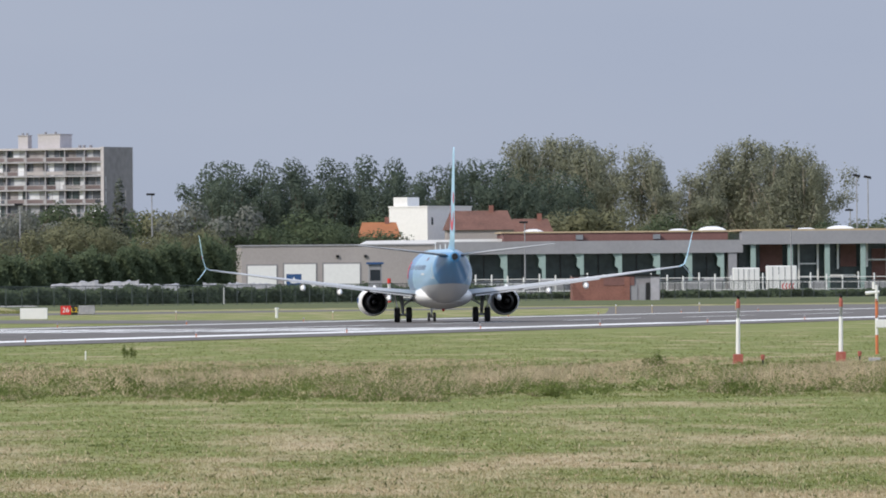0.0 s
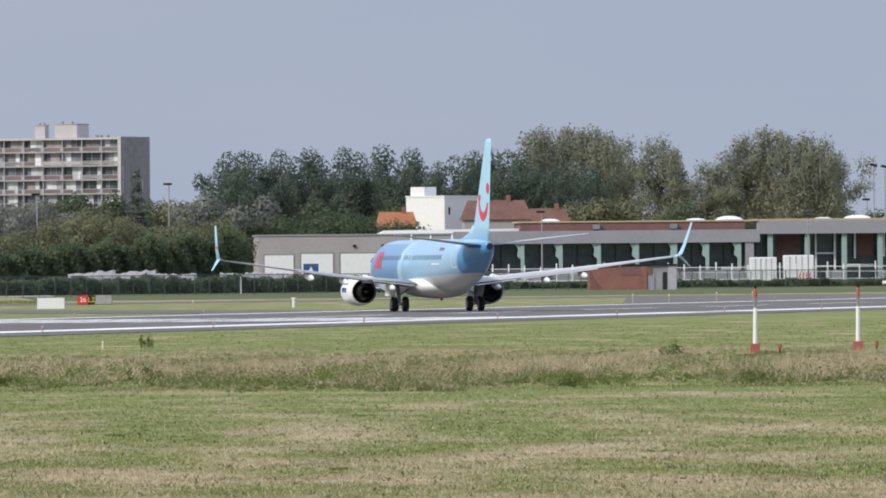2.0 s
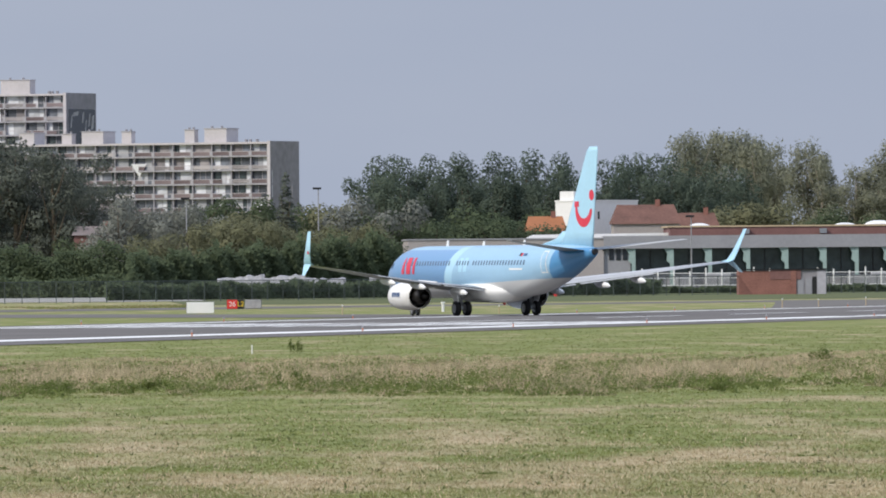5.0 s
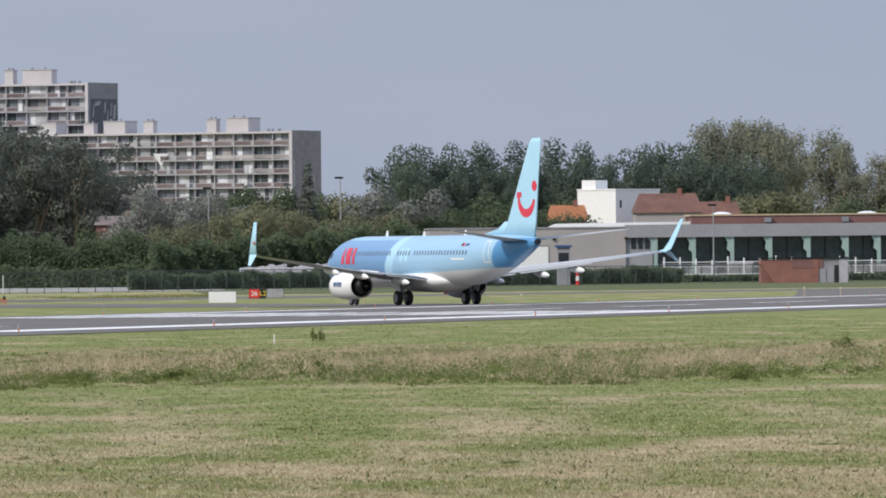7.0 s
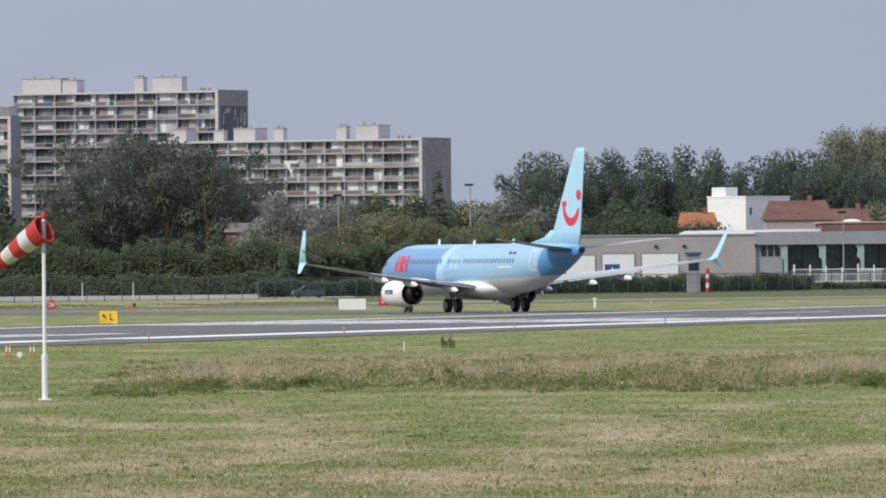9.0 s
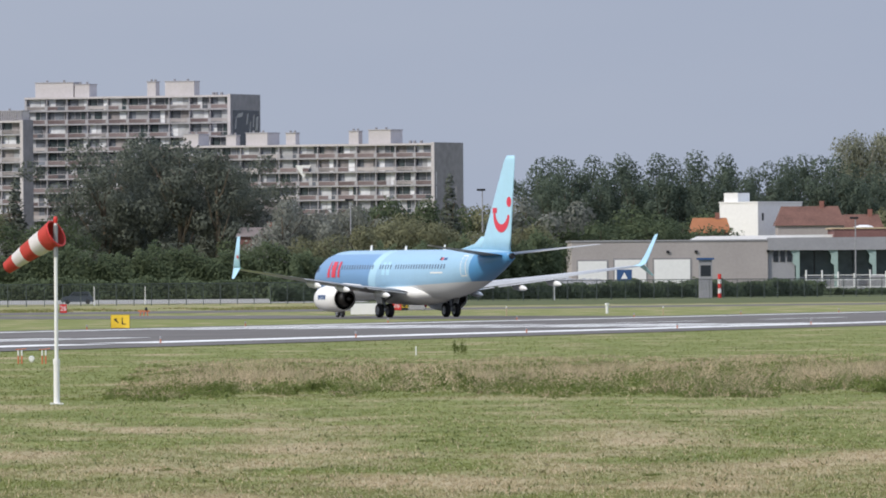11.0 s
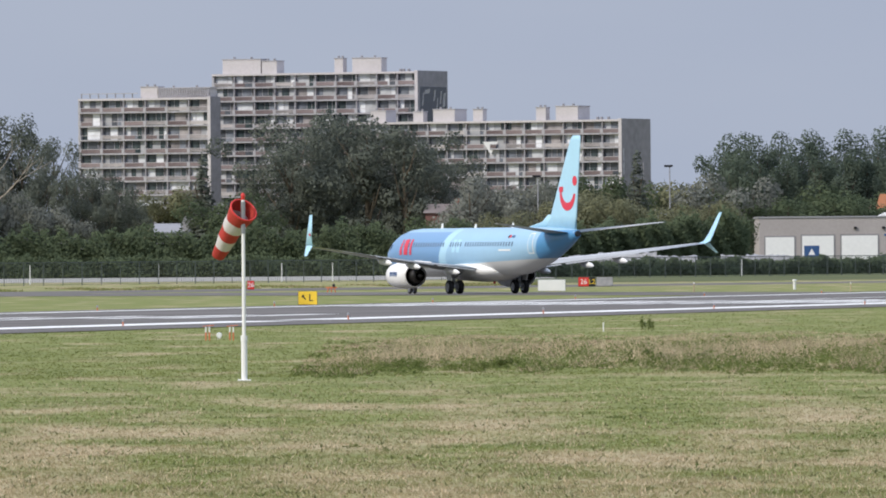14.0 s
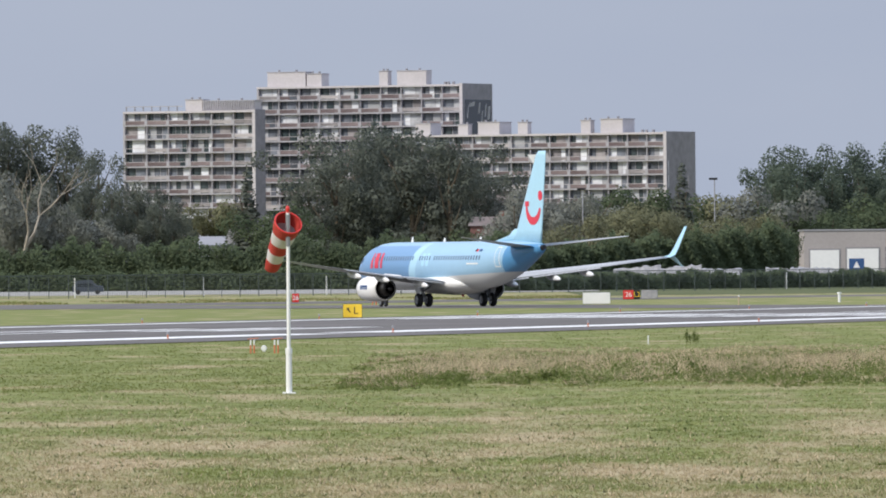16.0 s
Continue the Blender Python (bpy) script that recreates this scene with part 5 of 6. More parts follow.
def variants(kind, count):
    out = []
    for _ in range(count):
        if kind == "poplar":
            h, w = 25.0, 3.4
            blobs = [(TR.normal() * 0.5, TR.normal() * 0.5, h * (0.14 + 0.78 * i / 7), w * (1.0 - 0.42 * (i / 7) ** 2.4) * TR.uniform(0.85, 1.15), w * (1 - 0.42 * (i / 7) ** 2.4), h * 0.1) for i in range(8)]
            blobs += [(TR.normal() * 1.6, TR.normal() * 1.6, h * TR.uniform(0.3, 0.85), 1.3, 1.3, 1.8) for _ in range(9)]
            out.append((crown_mesh("poplar_crown", TR, blobs, 5300, 0.47, "leaf_poplar"), limb_mesh(TR, h, 0.85, 2.0, 0.35, "bark")))
        elif kind == "airy":
            h, w = 28.0, 6.5
            blobs = [(TR.normal() * w * 0.42, TR.normal() * w * 0.3, h * TR.uniform(0.36, 0.92), w * TR.uniform(0.24, 0.44), w * TR.uniform(0.24, 0.44), h * TR.uniform(0.05, 0.1)) for i in range(30)]
            blobs.append((TR.normal() * w * 0.1, 0.0, h * 0.92, w * 0.3, w * 0.3, h * 0.085))
            out.append((crown_mesh("airy_crown", TR, blobs, 6200, 0.46, "leaf_silver", 0.7, 0.13), limb_mesh(TR, h, 0.85, 4.5, 0.35, "bark_pale", 12)))
        elif kind == "broad":
            h, w = 24.0, 8.5
            blobs = [(TR.normal() * w * 0.45, TR.normal() * w * 0.4, h * TR.uniform(0.18, 0.86), w * TR.uniform(0.22, 0.42), w * TR.uniform(0.22, 0.42), h * TR.uniform(0.06, 0.12)) for i in range(26)]
            blobs.append((TR.normal() * w * 0.1, 0.0, h * 0.88, w * 0.3, w * 0.3, h * 0.085))
            out.append((crown_mesh("broad_crown", TR, blobs, 9500, 0.48, "leaf_dark", 0.5, 0.08), limb_mesh(TR, h, 0.8, 6.0, 0.5, "bark", 9)))
        elif kind in ("olive", "grey", "green"):
            h, w = 11.0, 5.0
            blobs = [(TR.normal() * w * 0.45, TR.normal() * w * 0.4, h * TR.uniform(0.12, 0.82), w * TR.uniform(0.28, 0.45), w * TR.uniform(0.28, 0.45), h * TR.uniform(0.1, 0.18)) for i in range(12)]
            out.append((crown_mesh(kind + "_crown", TR, blobs, 4100, 0.38, {"olive": "leaf_olive", "grey": "leaf_grey", "green": "leaf_hedge"}[kind]), limb_mesh(TR, h, 0.8, 3.0, 0.22, "bark", 6)))
        elif kind == "cypress":
            h, w = 15.0, 1.6
            blobs = [(0, 0, h * (0.1 + 0.84 * i / 7), w * (1.05 - 0.85 * i / 7), w * (1.05 - 0.85 * i / 7), h * 0.1) for i in range(8)]
            out.append((crown_mesh("cypress_crown", TR, blobs, 2600, 0.36, "leaf_dark"), limb_mesh(TR, h, 0.8, 0.6, 0.2, "bark", 4)))
    return out


KINDS = {k: variants(k, c) for k, c in (("poplar", 4), ("airy", 3), ("broad", 4), ("olive", 3), ("grey", 2), ("green", 3), ("cypress", 1))}
BASE_H = {"poplar": 25.0, "airy": 28.0, "broad": 24.0, "olive": 11.0, "grey": 11.0, "green": 11.0, "cypress": 15.0}
TREE_LABEL = {"poplar": "tall dark green poplar in a dense row", "airy": "tall light tree with sparse silvery green crown", "broad": "large dark green broadleaf tree",
              "olive": "rounded olive green bushy tree", "grey": "grey-green willow-like bushy tree", "green": "dark green bushy tree", "cypress": "slim dark green conifer among trees"}
SPIN = random.Random(3)


def tree(kind, az, d, top, wide=1.0):
    """top: elevation of the tree's tip; wide: breadth against the usual."""
    h = 3.0 + top * d / 1000
    crown, limbs = SPIN.choice(KINDS[kind])
    s = h / BASE_H[kind] * SPIN.uniform(0.97, 1.0)
    c = sight(az, 0, d)
    t = thing(kind + "_tree" if kind not in ("olive", "grey", "green") else "bushy_tree", TREE_LABEL[kind], "tree", pose(c.x, c.y, 0, 0, 0, SPIN.uniform(0, 360)), group=kind + " trees")
    for nm, me in (("trunk", limbs), ("crown", crown)):
        share(nm, me, t, Matrix.Diagonal((s * wide, s * wide, s, 1)))
    return t


def woods():
    r = random.Random(8)
    # dark poplar wood
    tops = [(26.5, 10.2), (27.4, 10.9), (28.6, 11.0), (30.0, 10.8), (31.4, 10.7), (32.9, 10.5), (34.3, 10.9), (35.8, 10.5), (37.2, 11.2), (38.7, 10.6), (40.2, 10.7), (41.6, 10.9),
            (43.2, 11.0), (44.6, 9.9), (46.0, 9.8), (47.5, 10.4), (48.9, 10.8), (50.4, 11.0), (51.9, 10.9), (53.4, 10.6), (54.9, 10.2), (56.4, 10.0), (58.0, 9.6), (59.6, 9.4)]
    for az, top in tops:
        tree("poplar", az + r.uniform(-0.2, 0.2), 2090 + r.uniform(-20, 30), top + r.uniform(-0.3, 0.2), 1.05)
        tree("poplar", az + 0.7, 2065 + r.uniform(-15, 15), top - r.uniform(1.0, 2.4), 1.0)
        if r.random() < 0.7:
            tree("green", az + 0.3, 2040, top - r.uniform(4.5, 6.0), 1.4)
    # light tall trees
    for az, top in ((53.8, 11.5), (55.4, 12.5), (57.2, 12.9), (58.8, 12.6), (60.8, 12.0), (62.2, 11.8), (65.3, 11.9), (66.6, 10.8), (61.5, 10.2), (68.0, 8.0)):
        tree("airy", az, 2150 + r.uniform(-20, 20), top + 0.3, r.uniform(0.75, 0.95))
    for az, top in ((69.6, 9.6), (71.2, 10.6), (73.0, 12.0), (74.6, 12.5), (76.6, 12.2), (78.2, 12.3), (79.8, 11.7), (81.3, 10.4), (72.0, 8.4), (75.5, 9.2), (77.5, 9.0), (80.4, 8.2)):
        tree("airy", az, 2110 + r.uniform(-25, 25), top + 0.3, r.uniform(0.9, 1.1))
    for az, top in ((70.4, 8.0), (73.8, 9.5), (77.4, 10.2), (79.6, 9.6)):
        tree("broad", az, 2140, top, 0.55)
    for az, top in ((57.5, 5.4), (59.2, 6.8), (61.0, 7.0), (62.8, 6.8), (64.0, 6.0), (66.0, 5.8), (68.0, 6.4), (70.0, 5.5), (83.5, 5.4), (85.2, 5.7), (87.0, 5.5), (89.0, 5.8), (91.0, 5.3), (81.8, 5.5)):
        tree("olive" if az < 66 else "green", az, 2030 + r.uniform(-20, 20), top, 1.2)
    # bushes before the near block
    for az, top in ((8.5, 5.0), (10.2, 5.6), (12.0, 6.1), (13.4, 6.0), (15.0, 6.3), (16.6, 6.0), (18.2, 5.6), (20.0, 5.2), (21.6, 5.0), (23.2, 5.4), (24.6, 5.5), (26.2, 5.2)):
        tree("olive", az, 1800 + r.uniform(-30, 30), top - 0.2, 1.05)
    for az, top in ((2.4, 6.6), (4.0, 7.6), (5.4, 7.8), (7.0, 6.6), (9.0, 7.0), (10.8, 7.2), (13.0, 7.2), (15.2, 6.4), (22.2, 7.0), (23.8, 7.4), (25.4, 7.8)):
        tree("grey" if az < 10 or r.random() < 0.4 else "olive", az, 1950 + r.uniform(-30, 30), top, 1.0)
    tree("cypress", 18.9, 1930, 9.0, 1.7)
    for az in (16.0, 17.2, 12.2, 13.6):
        tree("green", az, 1960, 7.6, 0.9)
    for az, top in ((27.5, 6.0), (29.0, 5.2), (30.6, 5.4), (32.2, 5.6), (33.8, 5.4), (35.4, 5.7), (37.0, 5.5), (38.6, 5.6), (40.0, 5.3), (41.6, 4.2), (44.0, 4.5)):
        tree("green", az, 1945 + r.uniform(-15, 15), top, 1.3)
    for az in (24.4, 25.6, 26.6):
        tree("green", az, 1800, 4.2 + r.uniform(-0.3, 0.4), 1.1)
    # the great dark clump and its neighbours
    for az, top, w in ((-11.6, 12.2, 0.95), (-8.4, 14.0, 0.95), (-5.0, 13.6, 0.95), (-1.8, 12.6, 0.9), (0.6, 10.2, 0.75), (-14.2, 9.4, 0.7), (-4.8, 10.2, 0.9), (-8.0, 9.5, 0.9), (-11.0, 9.0, 0.9), (-6.6, 13.2, 0.8), (-2.6, 11.8, 0.75), (-9.8, 12.4, 0.75), (0.2, 8.6, 0.7)):
        tree("broad", az, 1990 + r.uniform(-25, 25), top, w)
    tree("cypress", -19.6, 1990, 8.8, 2.0)
    for az, top, w in ((-41.0, 14.2, 0.8), (-38.2, 13.9, 0.8), (-35.6, 12.6, 0.7), (-33.0, 11.8, 0.65), (-31.0, 9.4, 0.65), (-28.0, 8.2, 0.75), (-26.0, 6.6, 0.6), (-46, 12.0, 0.9), (-50, 11.5, 0.9)):
        tree("broad", az, 1985 + r.uniform(-20, 20), top, w)
    for az, top, w in ((-41.5, 9.0, 0.7), (-37.5, 9.6, 0.7), (-34.2, 8.6, 0.7), (-31.6, 8.4, 0.65), (-29.4, 8.6, 0.7), (-27.4, 7.4, 0.65), (-26.2, 6.0, 0.5)):
        tree("broad", az, 1960 + r.uniform(-10, 10), top, w)
    tree("grey", -40.2, 1915, 9.6, 0.75)
    tree("grey", -38.2, 1918, 8.8, 0.6)
    for az, top in ((-41.5, 4.8), (-39.6, 5.6), (-37.6, 5.4), (-35.4, 5.5), (-33.4, 5.4), (-31.6, 4.6)):
        tree("grey", az, 1925, top, 1.0)
    for az, top in ((-22.4, 7.2), (-20.8, 7.6), (-23.5, 6.6)):
        tree("olive", az, 2080, top, 1.0)
    for az, top in ((-17.5, 6.4), (-16.2, 5.2), (0.8, 4.0), (2.6, 3.4), (4.2, 3.6), (5.8, 3.6)):
        tree("green", az, 1945, top, 1.2)


woods()


def bare_tree():
    p = thing("bare_tree", "pale dead tree with bare forked branches", "tree", pose(*sight(-40.4, 0, 1902).xy, 0))
    rr = random.Random(4)
    bm = bmesh.new()

    def fork(start, way, length, r, level):
        mid = start + way * length * 0.5 + Vector((rr.uniform(-0.08, 0.08), rr.uniform(-0.1, 0.1), 0)) * length
        end = start + way * length + Vector((rr.uniform(-0.1, 0.1), 0, 0.06)) * length
        tube([start, mid, end], [r, r * 0.8, r * 0.55], 6, bm=bm)
        if level < 4:
            for k in range(2 if level < 2 or rr.random() < 0.6 else 3):
                w = (way + Vector((rr.uniform(0.15, 0.75) * (1 if k % 2 else -1) + 0.08, rr.uniform(-0.4, 0.4), rr.uniform(0.0, 0.3)))).normalized()
                fork(end if k < 2 else mid, w, length * rr.uniform(0.55, 0.85), r * 0.55, level + 1)

    fork(Vector((0, 0, 0)), Vector((0.3, 0, 1)).normalized(), 7.2, 0.5, 0)
    part("trunk", bm, "bark_pale", p)


bare_tree()


def hedge(name, label, az0, d0, az1, d1, h0, h1, depth, mat, n):
    """A clipped or wild hedge: leaves along a bank between two bearings."""
    rnd = np.random.RandomState(n % 1000)
    a, b = sight(az0, 0, d0), sight(az1, 0, d1)
    u = rnd.random(n)
    wave = 1 + 0.10 * np.sin(u * 43) + 0.07 * np.sin(u * 117 + 2) + 0.05 * np.sin(u * 260)
    h = (h0 + (h1 - h0) * u) * wave
    # mostly on the front face and the top
    face = rnd.random(n) < 0.6
    y = np.where(face, rnd.random(n) ** 3 * depth * 0.5, rnd.random(n) * depth)
    tuft = 1 + 0.1 * np.sin(u * 710) * np.sin(u * 433 + 1) + 0.06 * np.sin(u * 1900)
    h = h * tuft
    z = np.where(face, rnd.random(n) ** 0.8 * h, h * (1.04 - 0.2 * rnd.random(n) ** 2))
    c = np.stack([a.x + (b.x - a.x) * u + rnd.normal(size=n) * 0.3, a.y + (b.y - a.y) * u + y + 0.9 * np.sin(u * 90 + z), z], 1)
    out = np.stack([0.5 * np.sin(u * 900 + z * 2.0), np.where(face, -1.0, -0.25), np.where(face, 0.55, 1.0)], 1)
    k = out + 0.55 * rnd.normal(size=(n, 3))
    k /= np.linalg.norm(k, axis=1)[:, None]
    e = np.cross(k, rnd.normal(size=(n, 3)))
    e /= np.linalg.norm(e, axis=1)[:, None]
    v = np.cross(k, e)
    s = (0.5 * (0.6 + 0.8 * rnd.random(n)))[:, None]
    q = np.stack([c - e * s * 0.5, c - v * s * 0.4, c + e * s * 0.5, c + v * s * 0.35], 1).reshape(-1, 3)
    q[:, 2] = np.maximum(q[:, 2], 0.02)
    nrm = out + 0.5 * k
    nrm /= np.linalg.norm(nrm, axis=1)[:, None]
    p = thing(name, label, "hedge")
    ob = new("foliage", leaf_mesh("foliage", q, nrm, mat))
    ob.parent = p
    tagged(ob, kind="stuff")
    bm = bmesh.new()
    m = 60
    secs = []
    for i in range(m + 1):
        t = i / m
        x, yy = a.x + (b.x - a.x) * t, a.y + (b.y - a.y) * t
        hh = (h0 + (h1 - h0) * t) * (1 + 0.10 * math.sin(t * 43) + 0.07 * math.sin(t * 117 + 2)) * 0.8
        secs.append([(x, yy + 1.6, 0), (x, yy + 1.8, hh * 0.8), (x, yy + depth * 0.4, hh), (x, yy + depth, hh), (x, yy + depth, 0)])
    part("inner_growth", rings(secs, bm=bm), mat, p)


hedge("hedge", "dark green dense hedge along the perimeter road", -56, 1880, 8.5, 1890, 6.4, 7.6, 6.0, "leaf_hedge", 30000)
hedge("hedge", "tall dark green hedge behind sheeted stacks", 5.0, 1720, 28.7, 1760, 5.6, 8.4, 8.0, "leaf_hedge", 22000)
hedge("low_hedge", "low clipped green hedge along the fence", 3.0, 1588, 52.0, 1748, 2.1, 2.2, 3.0, "leaf_hedge", 16000)
hedge("clipped_hedge", "low clipped green hedge at the road side", -56, 1868, 8.0, 1876, 3.0, 3.0, 3.0, "leaf_hedge", 12000)


hedge("weed_bank", "dark green rough weeds along the fence foot", 30, 1795, 92, 1862, 0.9, 1.1, 2.0, "leaf_hedge", 11000)


def crane():
    c = thing("blue_crane", "small blue loader crane with a white jib among trees", "crane", pose(*sight(-25.6, 0, 1975).xy, 0))
    part("body", box(-0.35, 0.35, 0, 1, 9.6, 11.0, 0.1), "blue", c)
    part("mast", box(-0.2, 0.2, 0.5, 0.9, 0, 9.2), "dark", c)
    part("jib", tube([(0.1, 0.5, 11.0), (1.0, 0.5, 12.5), (1.9, 0.5, 12.9), (2.3, 0.5, 12.5)], [0.12, 0.12, 0.12, 0.08], 8), "white", c)


crane()


# ---- grass ----
def grass(name, label, n, sampler, hgt, wid, blades, mat, lean=0.5, seed=1):
    rnd = np.random.RandomState(seed)
    x, y, hs = sampler(rnd, n)
    n = len(x)
    vs, fs = [], []
    V = np.zeros((n, blades, 3, 3))
    for b in range(blades):
        a = rnd.random(n) * 6.28
        h = hgt * hs * (0.5 + rnd.random(n))
        sp = wid * 2.2 * rnd.normal(size=(2, n))
        bx, by = x + sp[0], y + sp[1]
        lx, ly = rnd.normal(size=n) * h * lean, rnd.normal(size=n) * h * lean
        w = wid * (0.6 + 0.8 * rnd.random(n))
        V[:, b, 0] = np.stack([bx - np.cos(a) * w / 2, by - np.sin(a) * w / 2, np.zeros(n)], 1)
        V[:, b, 1] = np.stack([bx + np.cos(a) * w / 2, by + np.sin(a) * w / 2, np.zeros(n)], 1)
        V[:, b, 2] = np.stack([bx + lx, by + ly, h], 1)
    v = V.reshape(-1, 3)
    ob = soup(name, v.tolist(), np.arange(len(v)).reshape(-1, 3).tolist(), mat)
    tagged(ob, label, "grass", kind="stuff")
    return ob


def spread(d0, d1, az0=-48, az1=92):
    def f(rnd, n):
        y = 1.0 / (1 / d1 + (1 / d0 - 1 / d1) * rnd.random(n))
        x = (az0 + (az1 - az0) * rnd.random(n)) / 1000 * y
        return x, y, np.ones(n)
    return f


def clear_of_runway(f, lo=-27.0):
    def g(rnd, n):
        x, y, h = f(rnd, n)
        c = RN.x * (x - RO.x) + RN.y * (y - RO.y)
        k = c < lo
        return x[k], y[k], h[k]
    return g


def belt(dense, deep=1.0, sign=1.0):
    """The wild strip: from the middle of the meadow to the right, 285 to 380 m out."""
    def f(rnd, n):
        y = 280 + 110 * deep * rnd.random(n) ** 1.2
        x = -3.5 + 44 * rnd.random(n)
        front = 288 + 8 * np.sin(x * 0.4) + 6 * np.sin(x * 1.3 + 1) + 4 * np.sin(x * 3.7) + 14 * rnd.random(n) ** 2
        left = np.clip((x + 3.0) / 2.2, 0, 1)
        back = np.clip((400 - y) / 70, 0.25, 1)
        rise = np.clip((y - front) / 22, 0.15, 1)
        clump = np.sin(x * 1.3 + y * 0.21) + np.sin(x * 3.1 - y * 0.37 + 2) + np.sin(x * 0.7 - y * 0.09)
        clump = sign * clump
        k = (y > front) & (rnd.random(n) < dense * np.clip(0.34 + 0.45 * clump, 0.03, 1))
        patch = 0.8 + 0.36 * clump + 0.25 * rnd.normal(size=n)
        return x[k], y[k], np.maximum(0.15, patch * (0.25 + 0.75 * left) * back * rise)[k]
    return f


grass("meadow_grass", "short green and dry mown meadow grass", 98000, spread(128, 290), 0.03, 0.015, 3, "blades", 0.8, 2)
grass("dry_stalks", "sparse pale dry stalks in mown grass", 11000, spread(130, 285), 0.06, 0.013, 2, "tall", 0.6, 7)
grass("broad_weeds", "scattered dark green broad weeds in mown grass", 2200, spread(130, 285), 0.05, 0.035, 3, "weeds", 0.8, 8)
grass("far_meadow_grass", "short green grass beside the runway", 45000, clear_of_runway(spread(285, 640)), 0.035, 0.03, 3, "blades", 0.8, 3)
grass("wild_grass", "tall dry wild grass strip with tan seed heads", 80000, belt(1.0, 1.35), 0.33, 0.015, 3, "tall", 0.6, 4)
grass("low_weeds", "dark green weeds at the foot of wild grass", 22000, belt(1.0, 0.35), 0.17, 0.03, 3, "weeds", 0.9, 5)


def thicket(name, label, plants, leaves, deep, sign, tall, mat, seed, size=0.04):
    """Leafy wild plants: small leaves gathered in upright clumps along the wild strip."""
    rnd = np.random.RandomState(seed)
    x, y, h = belt(0.9, deep, sign)(rnd, plants)
    n = len(x)
    h = tall * np.clip(h, 0.2, 1.3) * (0.55 + 0.75 * rnd.random(n))
    w = h * (0.3 + 0.4 * rnd.random(n)) + 0.05
    ix = np.repeat(np.arange(n), leaves)
    m = len(ix)
    d = rnd.normal(size=(m, 3))
    d /= np.linalg.norm(d, axis=1)[:, None]
    d *= (1 - 0.5 * rnd.random(m) ** 2)[:, None]
    c = np.stack([x[ix] + d[:, 0] * w[ix], y[ix] + d[:, 1] * w[ix], h[ix] * (0.5 + 0.5 * d[:, 2])], 1)
    out = d + np.array((0, 0, 0.4))
    k = out + 0.6 * rnd.normal(size=(m, 3))
    k /= np.linalg.norm(k, axis=1)[:, None]
    e = np.cross(k, rnd.normal(size=(m, 3)))
    e /= np.linalg.norm(e, axis=1)[:, None]
    v = np.cross(k, e)
    s = (size * (0.6 + 0.8 * rnd.random(m)))[:, None]
    q = np.stack([c - e * s * 0.6, c - v * s * 0.4, c + e * s * 0.6, c + v * s * 0.4], 1).reshape(-1, 3)
    q[:, 2] = np.maximum(q[:, 2], 0.01)
    ob = new(name, leaf_mesh(name, q, out / np.linalg.norm(out, axis=1)[:, None], mat))
    tagged(ob, label, "grass", kind="stuff")


M["dock"] = material("brown_dock_seed", (0.13, 0.085, 0.06), rough=0.95, color2=(0.26, 0.19, 0.13), scale=0.4, fine=3.0, islands=0.4, spec=0.05)
M["nettle"] = material("green_nettle_leaves", (0.115, 0.15, 0.045), rough=0.9, color2=(0.205, 0.24, 0.08), scale=0.3, fine=3.0, islands=0.4, spec=0.1)
thicket("nettle_patches", "green nettles and thistles among dry grass", 6500, 18, 1.15, -1.0, 0.36, "nettle", 9, 0.05)
thicket("front_weeds", "low leafy green weeds fringing the wild grass", 6000, 15, 0.3, 1.0, 0.45, "nettle", 10, 0.05)
thicket("mixed_weeds", "low leafy green weeds below wild grass", 4500, 14, 0.28, -1.0, 0.4, "nettle", 14, 0.05)
thicket("dock_plants", "brown dock seed heads among dry grass", 2400, 18, 1.0, 1.0, 0.45, "dock", 12, 0.03)


def verge(rnd, n):
    x = -75 + 90 * rnd.random(n)
    y = 1150 + 110 * rnd.random(n) + x * 1.6
    k = np.sin(x * 0.21) + np.sin(x * 0.53 + y * 0.05) > -0.4
    return x[k], y[k], (0.7 + 0.5 * rnd.random(n))[k]


grass("verge_grass", "dry tan grass along the far verge", 9000, verge, 0.16, 0.12, 2, "blades", 0.5, 6)


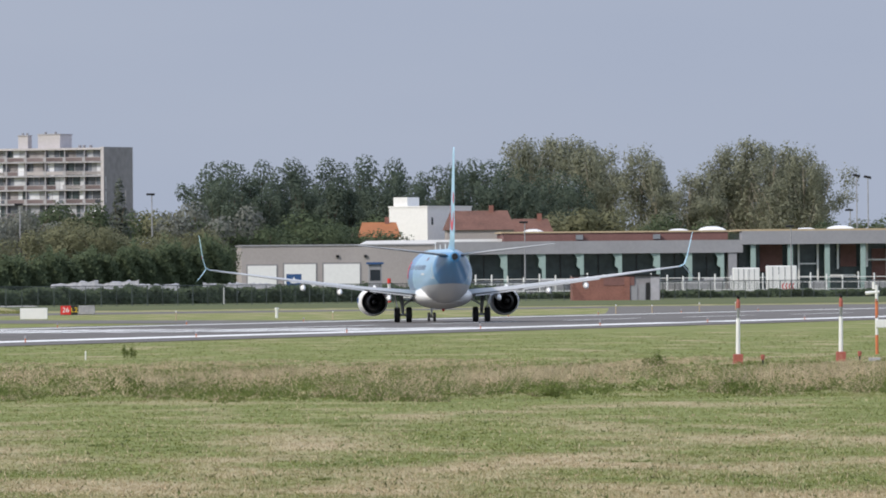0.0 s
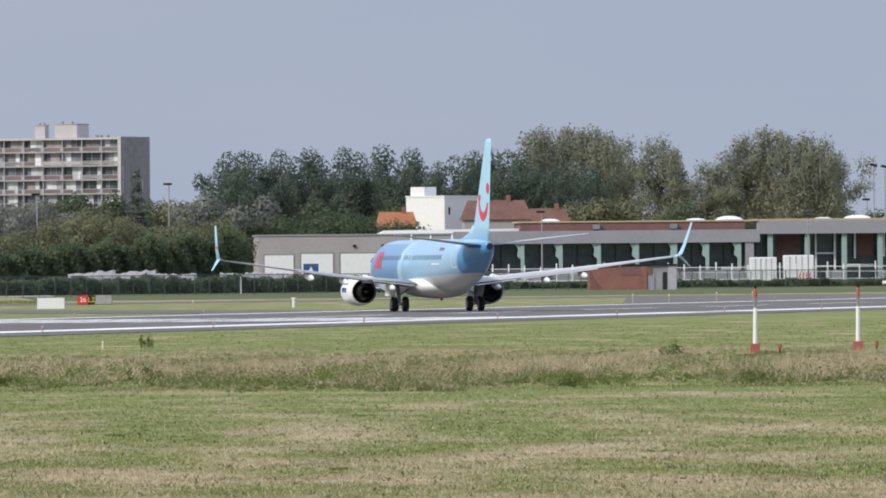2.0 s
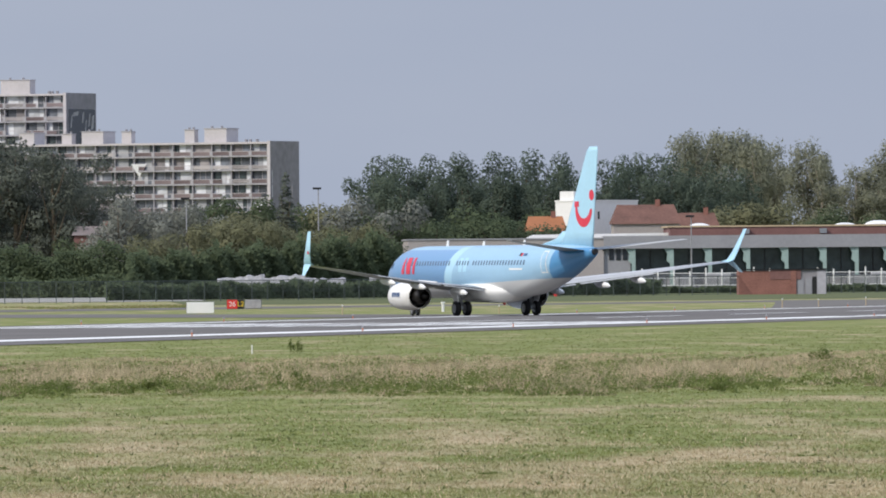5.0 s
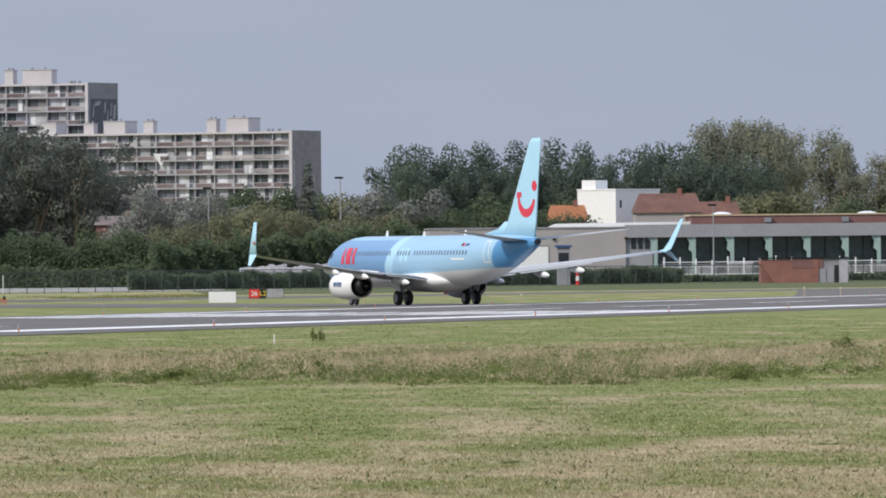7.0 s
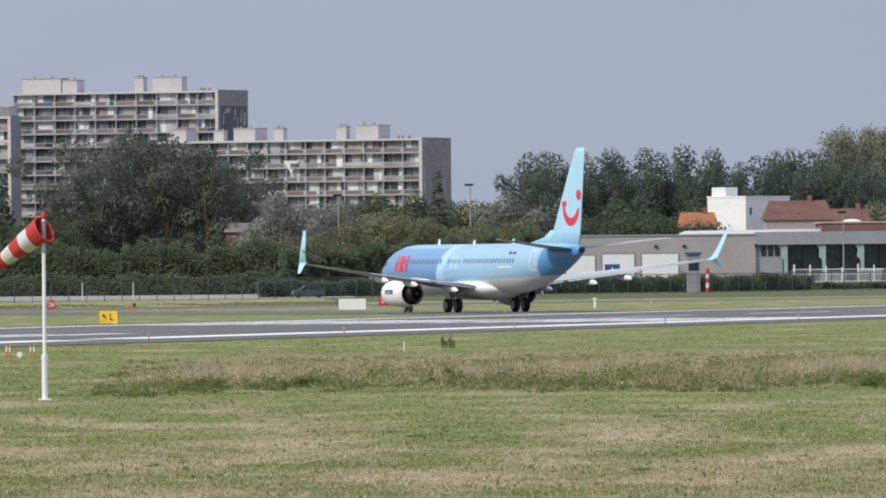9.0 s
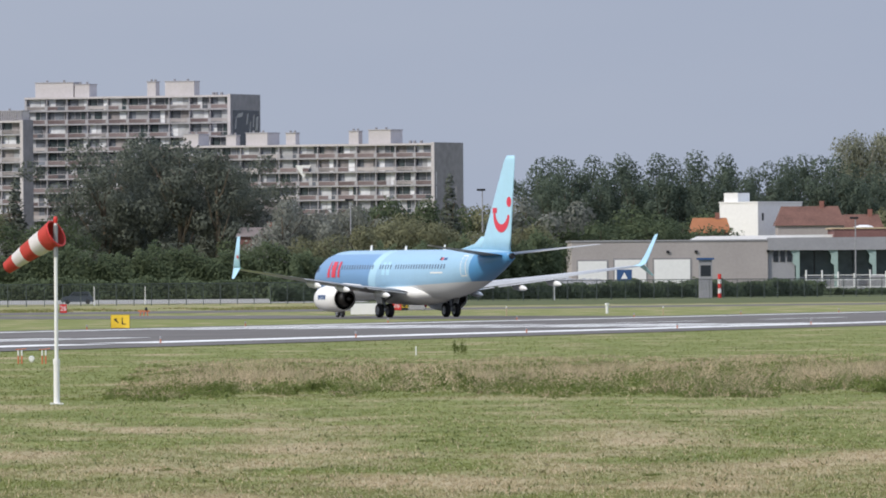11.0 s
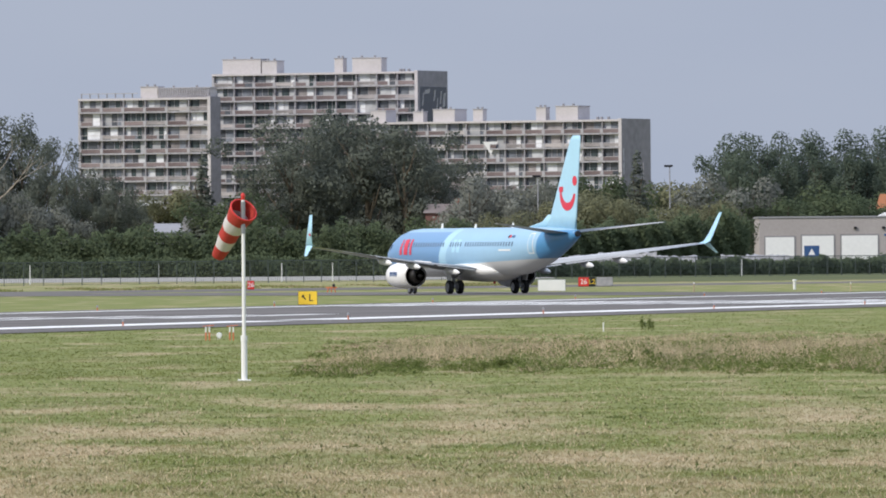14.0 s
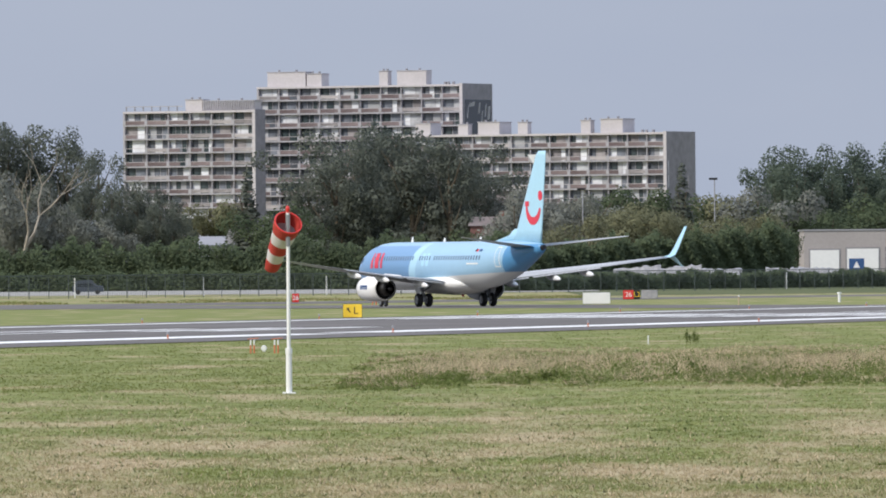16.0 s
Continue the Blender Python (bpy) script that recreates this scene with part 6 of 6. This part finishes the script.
def weed_clumps():
    rnd = np.random.RandomState(17)
    for x, y, r, h in ((5.9, 300, 0.5, 0.6), (16.6, 288, 0.6, 0.5), (21.3, 290, 0.55, 0.45), (24.5, 370, 0.35, 0.7), (8.6, 440, 0.22, 0.62), (-0.5, 300, 0.6, 0.35), (0.9, 293, 0.6, 0.35), (2.0, 296, 0.45, 0.4), (28.5, 285, 0.5, 0.4), (3.4, 205, 0.25, 0.1), (9.0, 230, 0.25, 0.1), (14.6, 196, 0.2, 0.09), (-1.2, 176, 0.22, 0.1), (19.0, 215, 0.22, 0.09), (6.2, 168, 0.2, 0.1), (-3.4, 160, 0.2, 0.1), (11.8, 182, 0.2, 0.09)):
        t = thing("weed_clump", "dark green leafy weed clump in the grass", "weed", pose(x, y, 0), group="weed clumps")
        blobs = [(rnd.normal() * r * 0.5, rnd.normal() * r * 0.5, h * rnd.uniform(0.2, 0.75), r * 0.45, r * 0.45, h * 0.3) for _ in range(6)]
        share("leaves", crown_mesh("weed_leaves", rnd, blobs, 420 if h > 0.3 else 160, 0.06 if h > 0.3 else 0.03, "nettle", 0.95, 0.25, 0.9), t, Matrix.Identity(4))


weed_clumps()


# ---- what moves ----
TAXI = [  # seconds, place of the main wheels, heading to the left of +y
    (0, 39.04, 821.82, 0.19),
    (0.5, 39.01, 824.72, 2.42),
    (1, 38.81, 827.63, 4.75),
    (1.5, 38.48, 830.58, 7.14),
    (2, 37.98, 833.58, 9.49),
    (2.5, 37.37, 836.64, 11.66),
    (3, 36.59, 839.75, 13.72),
    (3.5, 35.65, 842.89, 15.84),
    (4, 34.54, 846.04, 18.11),
    (6.5, 27.69, 861.39, 23.29),
    (7, 26.21, 864.49, 22.83),
    (7.5, 24.75, 867.65, 22.76),
    (8, 23.22, 870.81, 22.53),
    (8.5, 21.79, 874.01, 22.21),
    (11, 14.26, 889.82, 22.67),
    (11.5, 12.80, 893.11, 22.81),
    (12, 11.22, 896.44, 22.85),
    (12.5, 9.75, 899.87, 22.82),
    (13, 8.16, 903.32, 22.57),
    (13.5, 6.62, 906.82, 22.85),
    (14, 5.05, 910.35, 22.90),
    (14.5, 3.56, 913.93, 22.74),
    (15, 1.96, 917.53, 22.87),
    (15.5, 0.49, 921.19, 22.79),
    (16, -1.12, 924.84, 22.80),
]


def motions():
    walk(plane, [(t, pose(x, y, 0.03, 0, 0, 90 + h)) for t, x, y, h in TAXI])
    # wheels roll with the distance covered
    ts = [r[0] for r in TAXI]
    dist = [0.0]
    for a, b in zip(TAXI, TAXI[1:]):
        dist.append(dist[-1] + math.hypot(b[1] - a[1], b[2] - a[2]))
    for ob, x, y, r in WHEELS:
        rows = []
        step = 0.1 if r > 0.5 else 0.06
        for k in range(int(round(16.0 / step)) + 1):
            t = min(16.0, k * step)
            rows.append((t, pose(x, y, r, 0, math.degrees(float(np.interp(t, ts, dist)) / r), 0)))
        if rows[-1][0] < 16.0:
            rows.append((16.0, pose(x, y, r, 0, math.degrees(dist[-1] / r), 0)))
        walk(ob, rows)
    walk(sock, SOCK_ROWS)
    walk(car_a, CAR_A)
    walk(car_b, CAR_B)


motions()
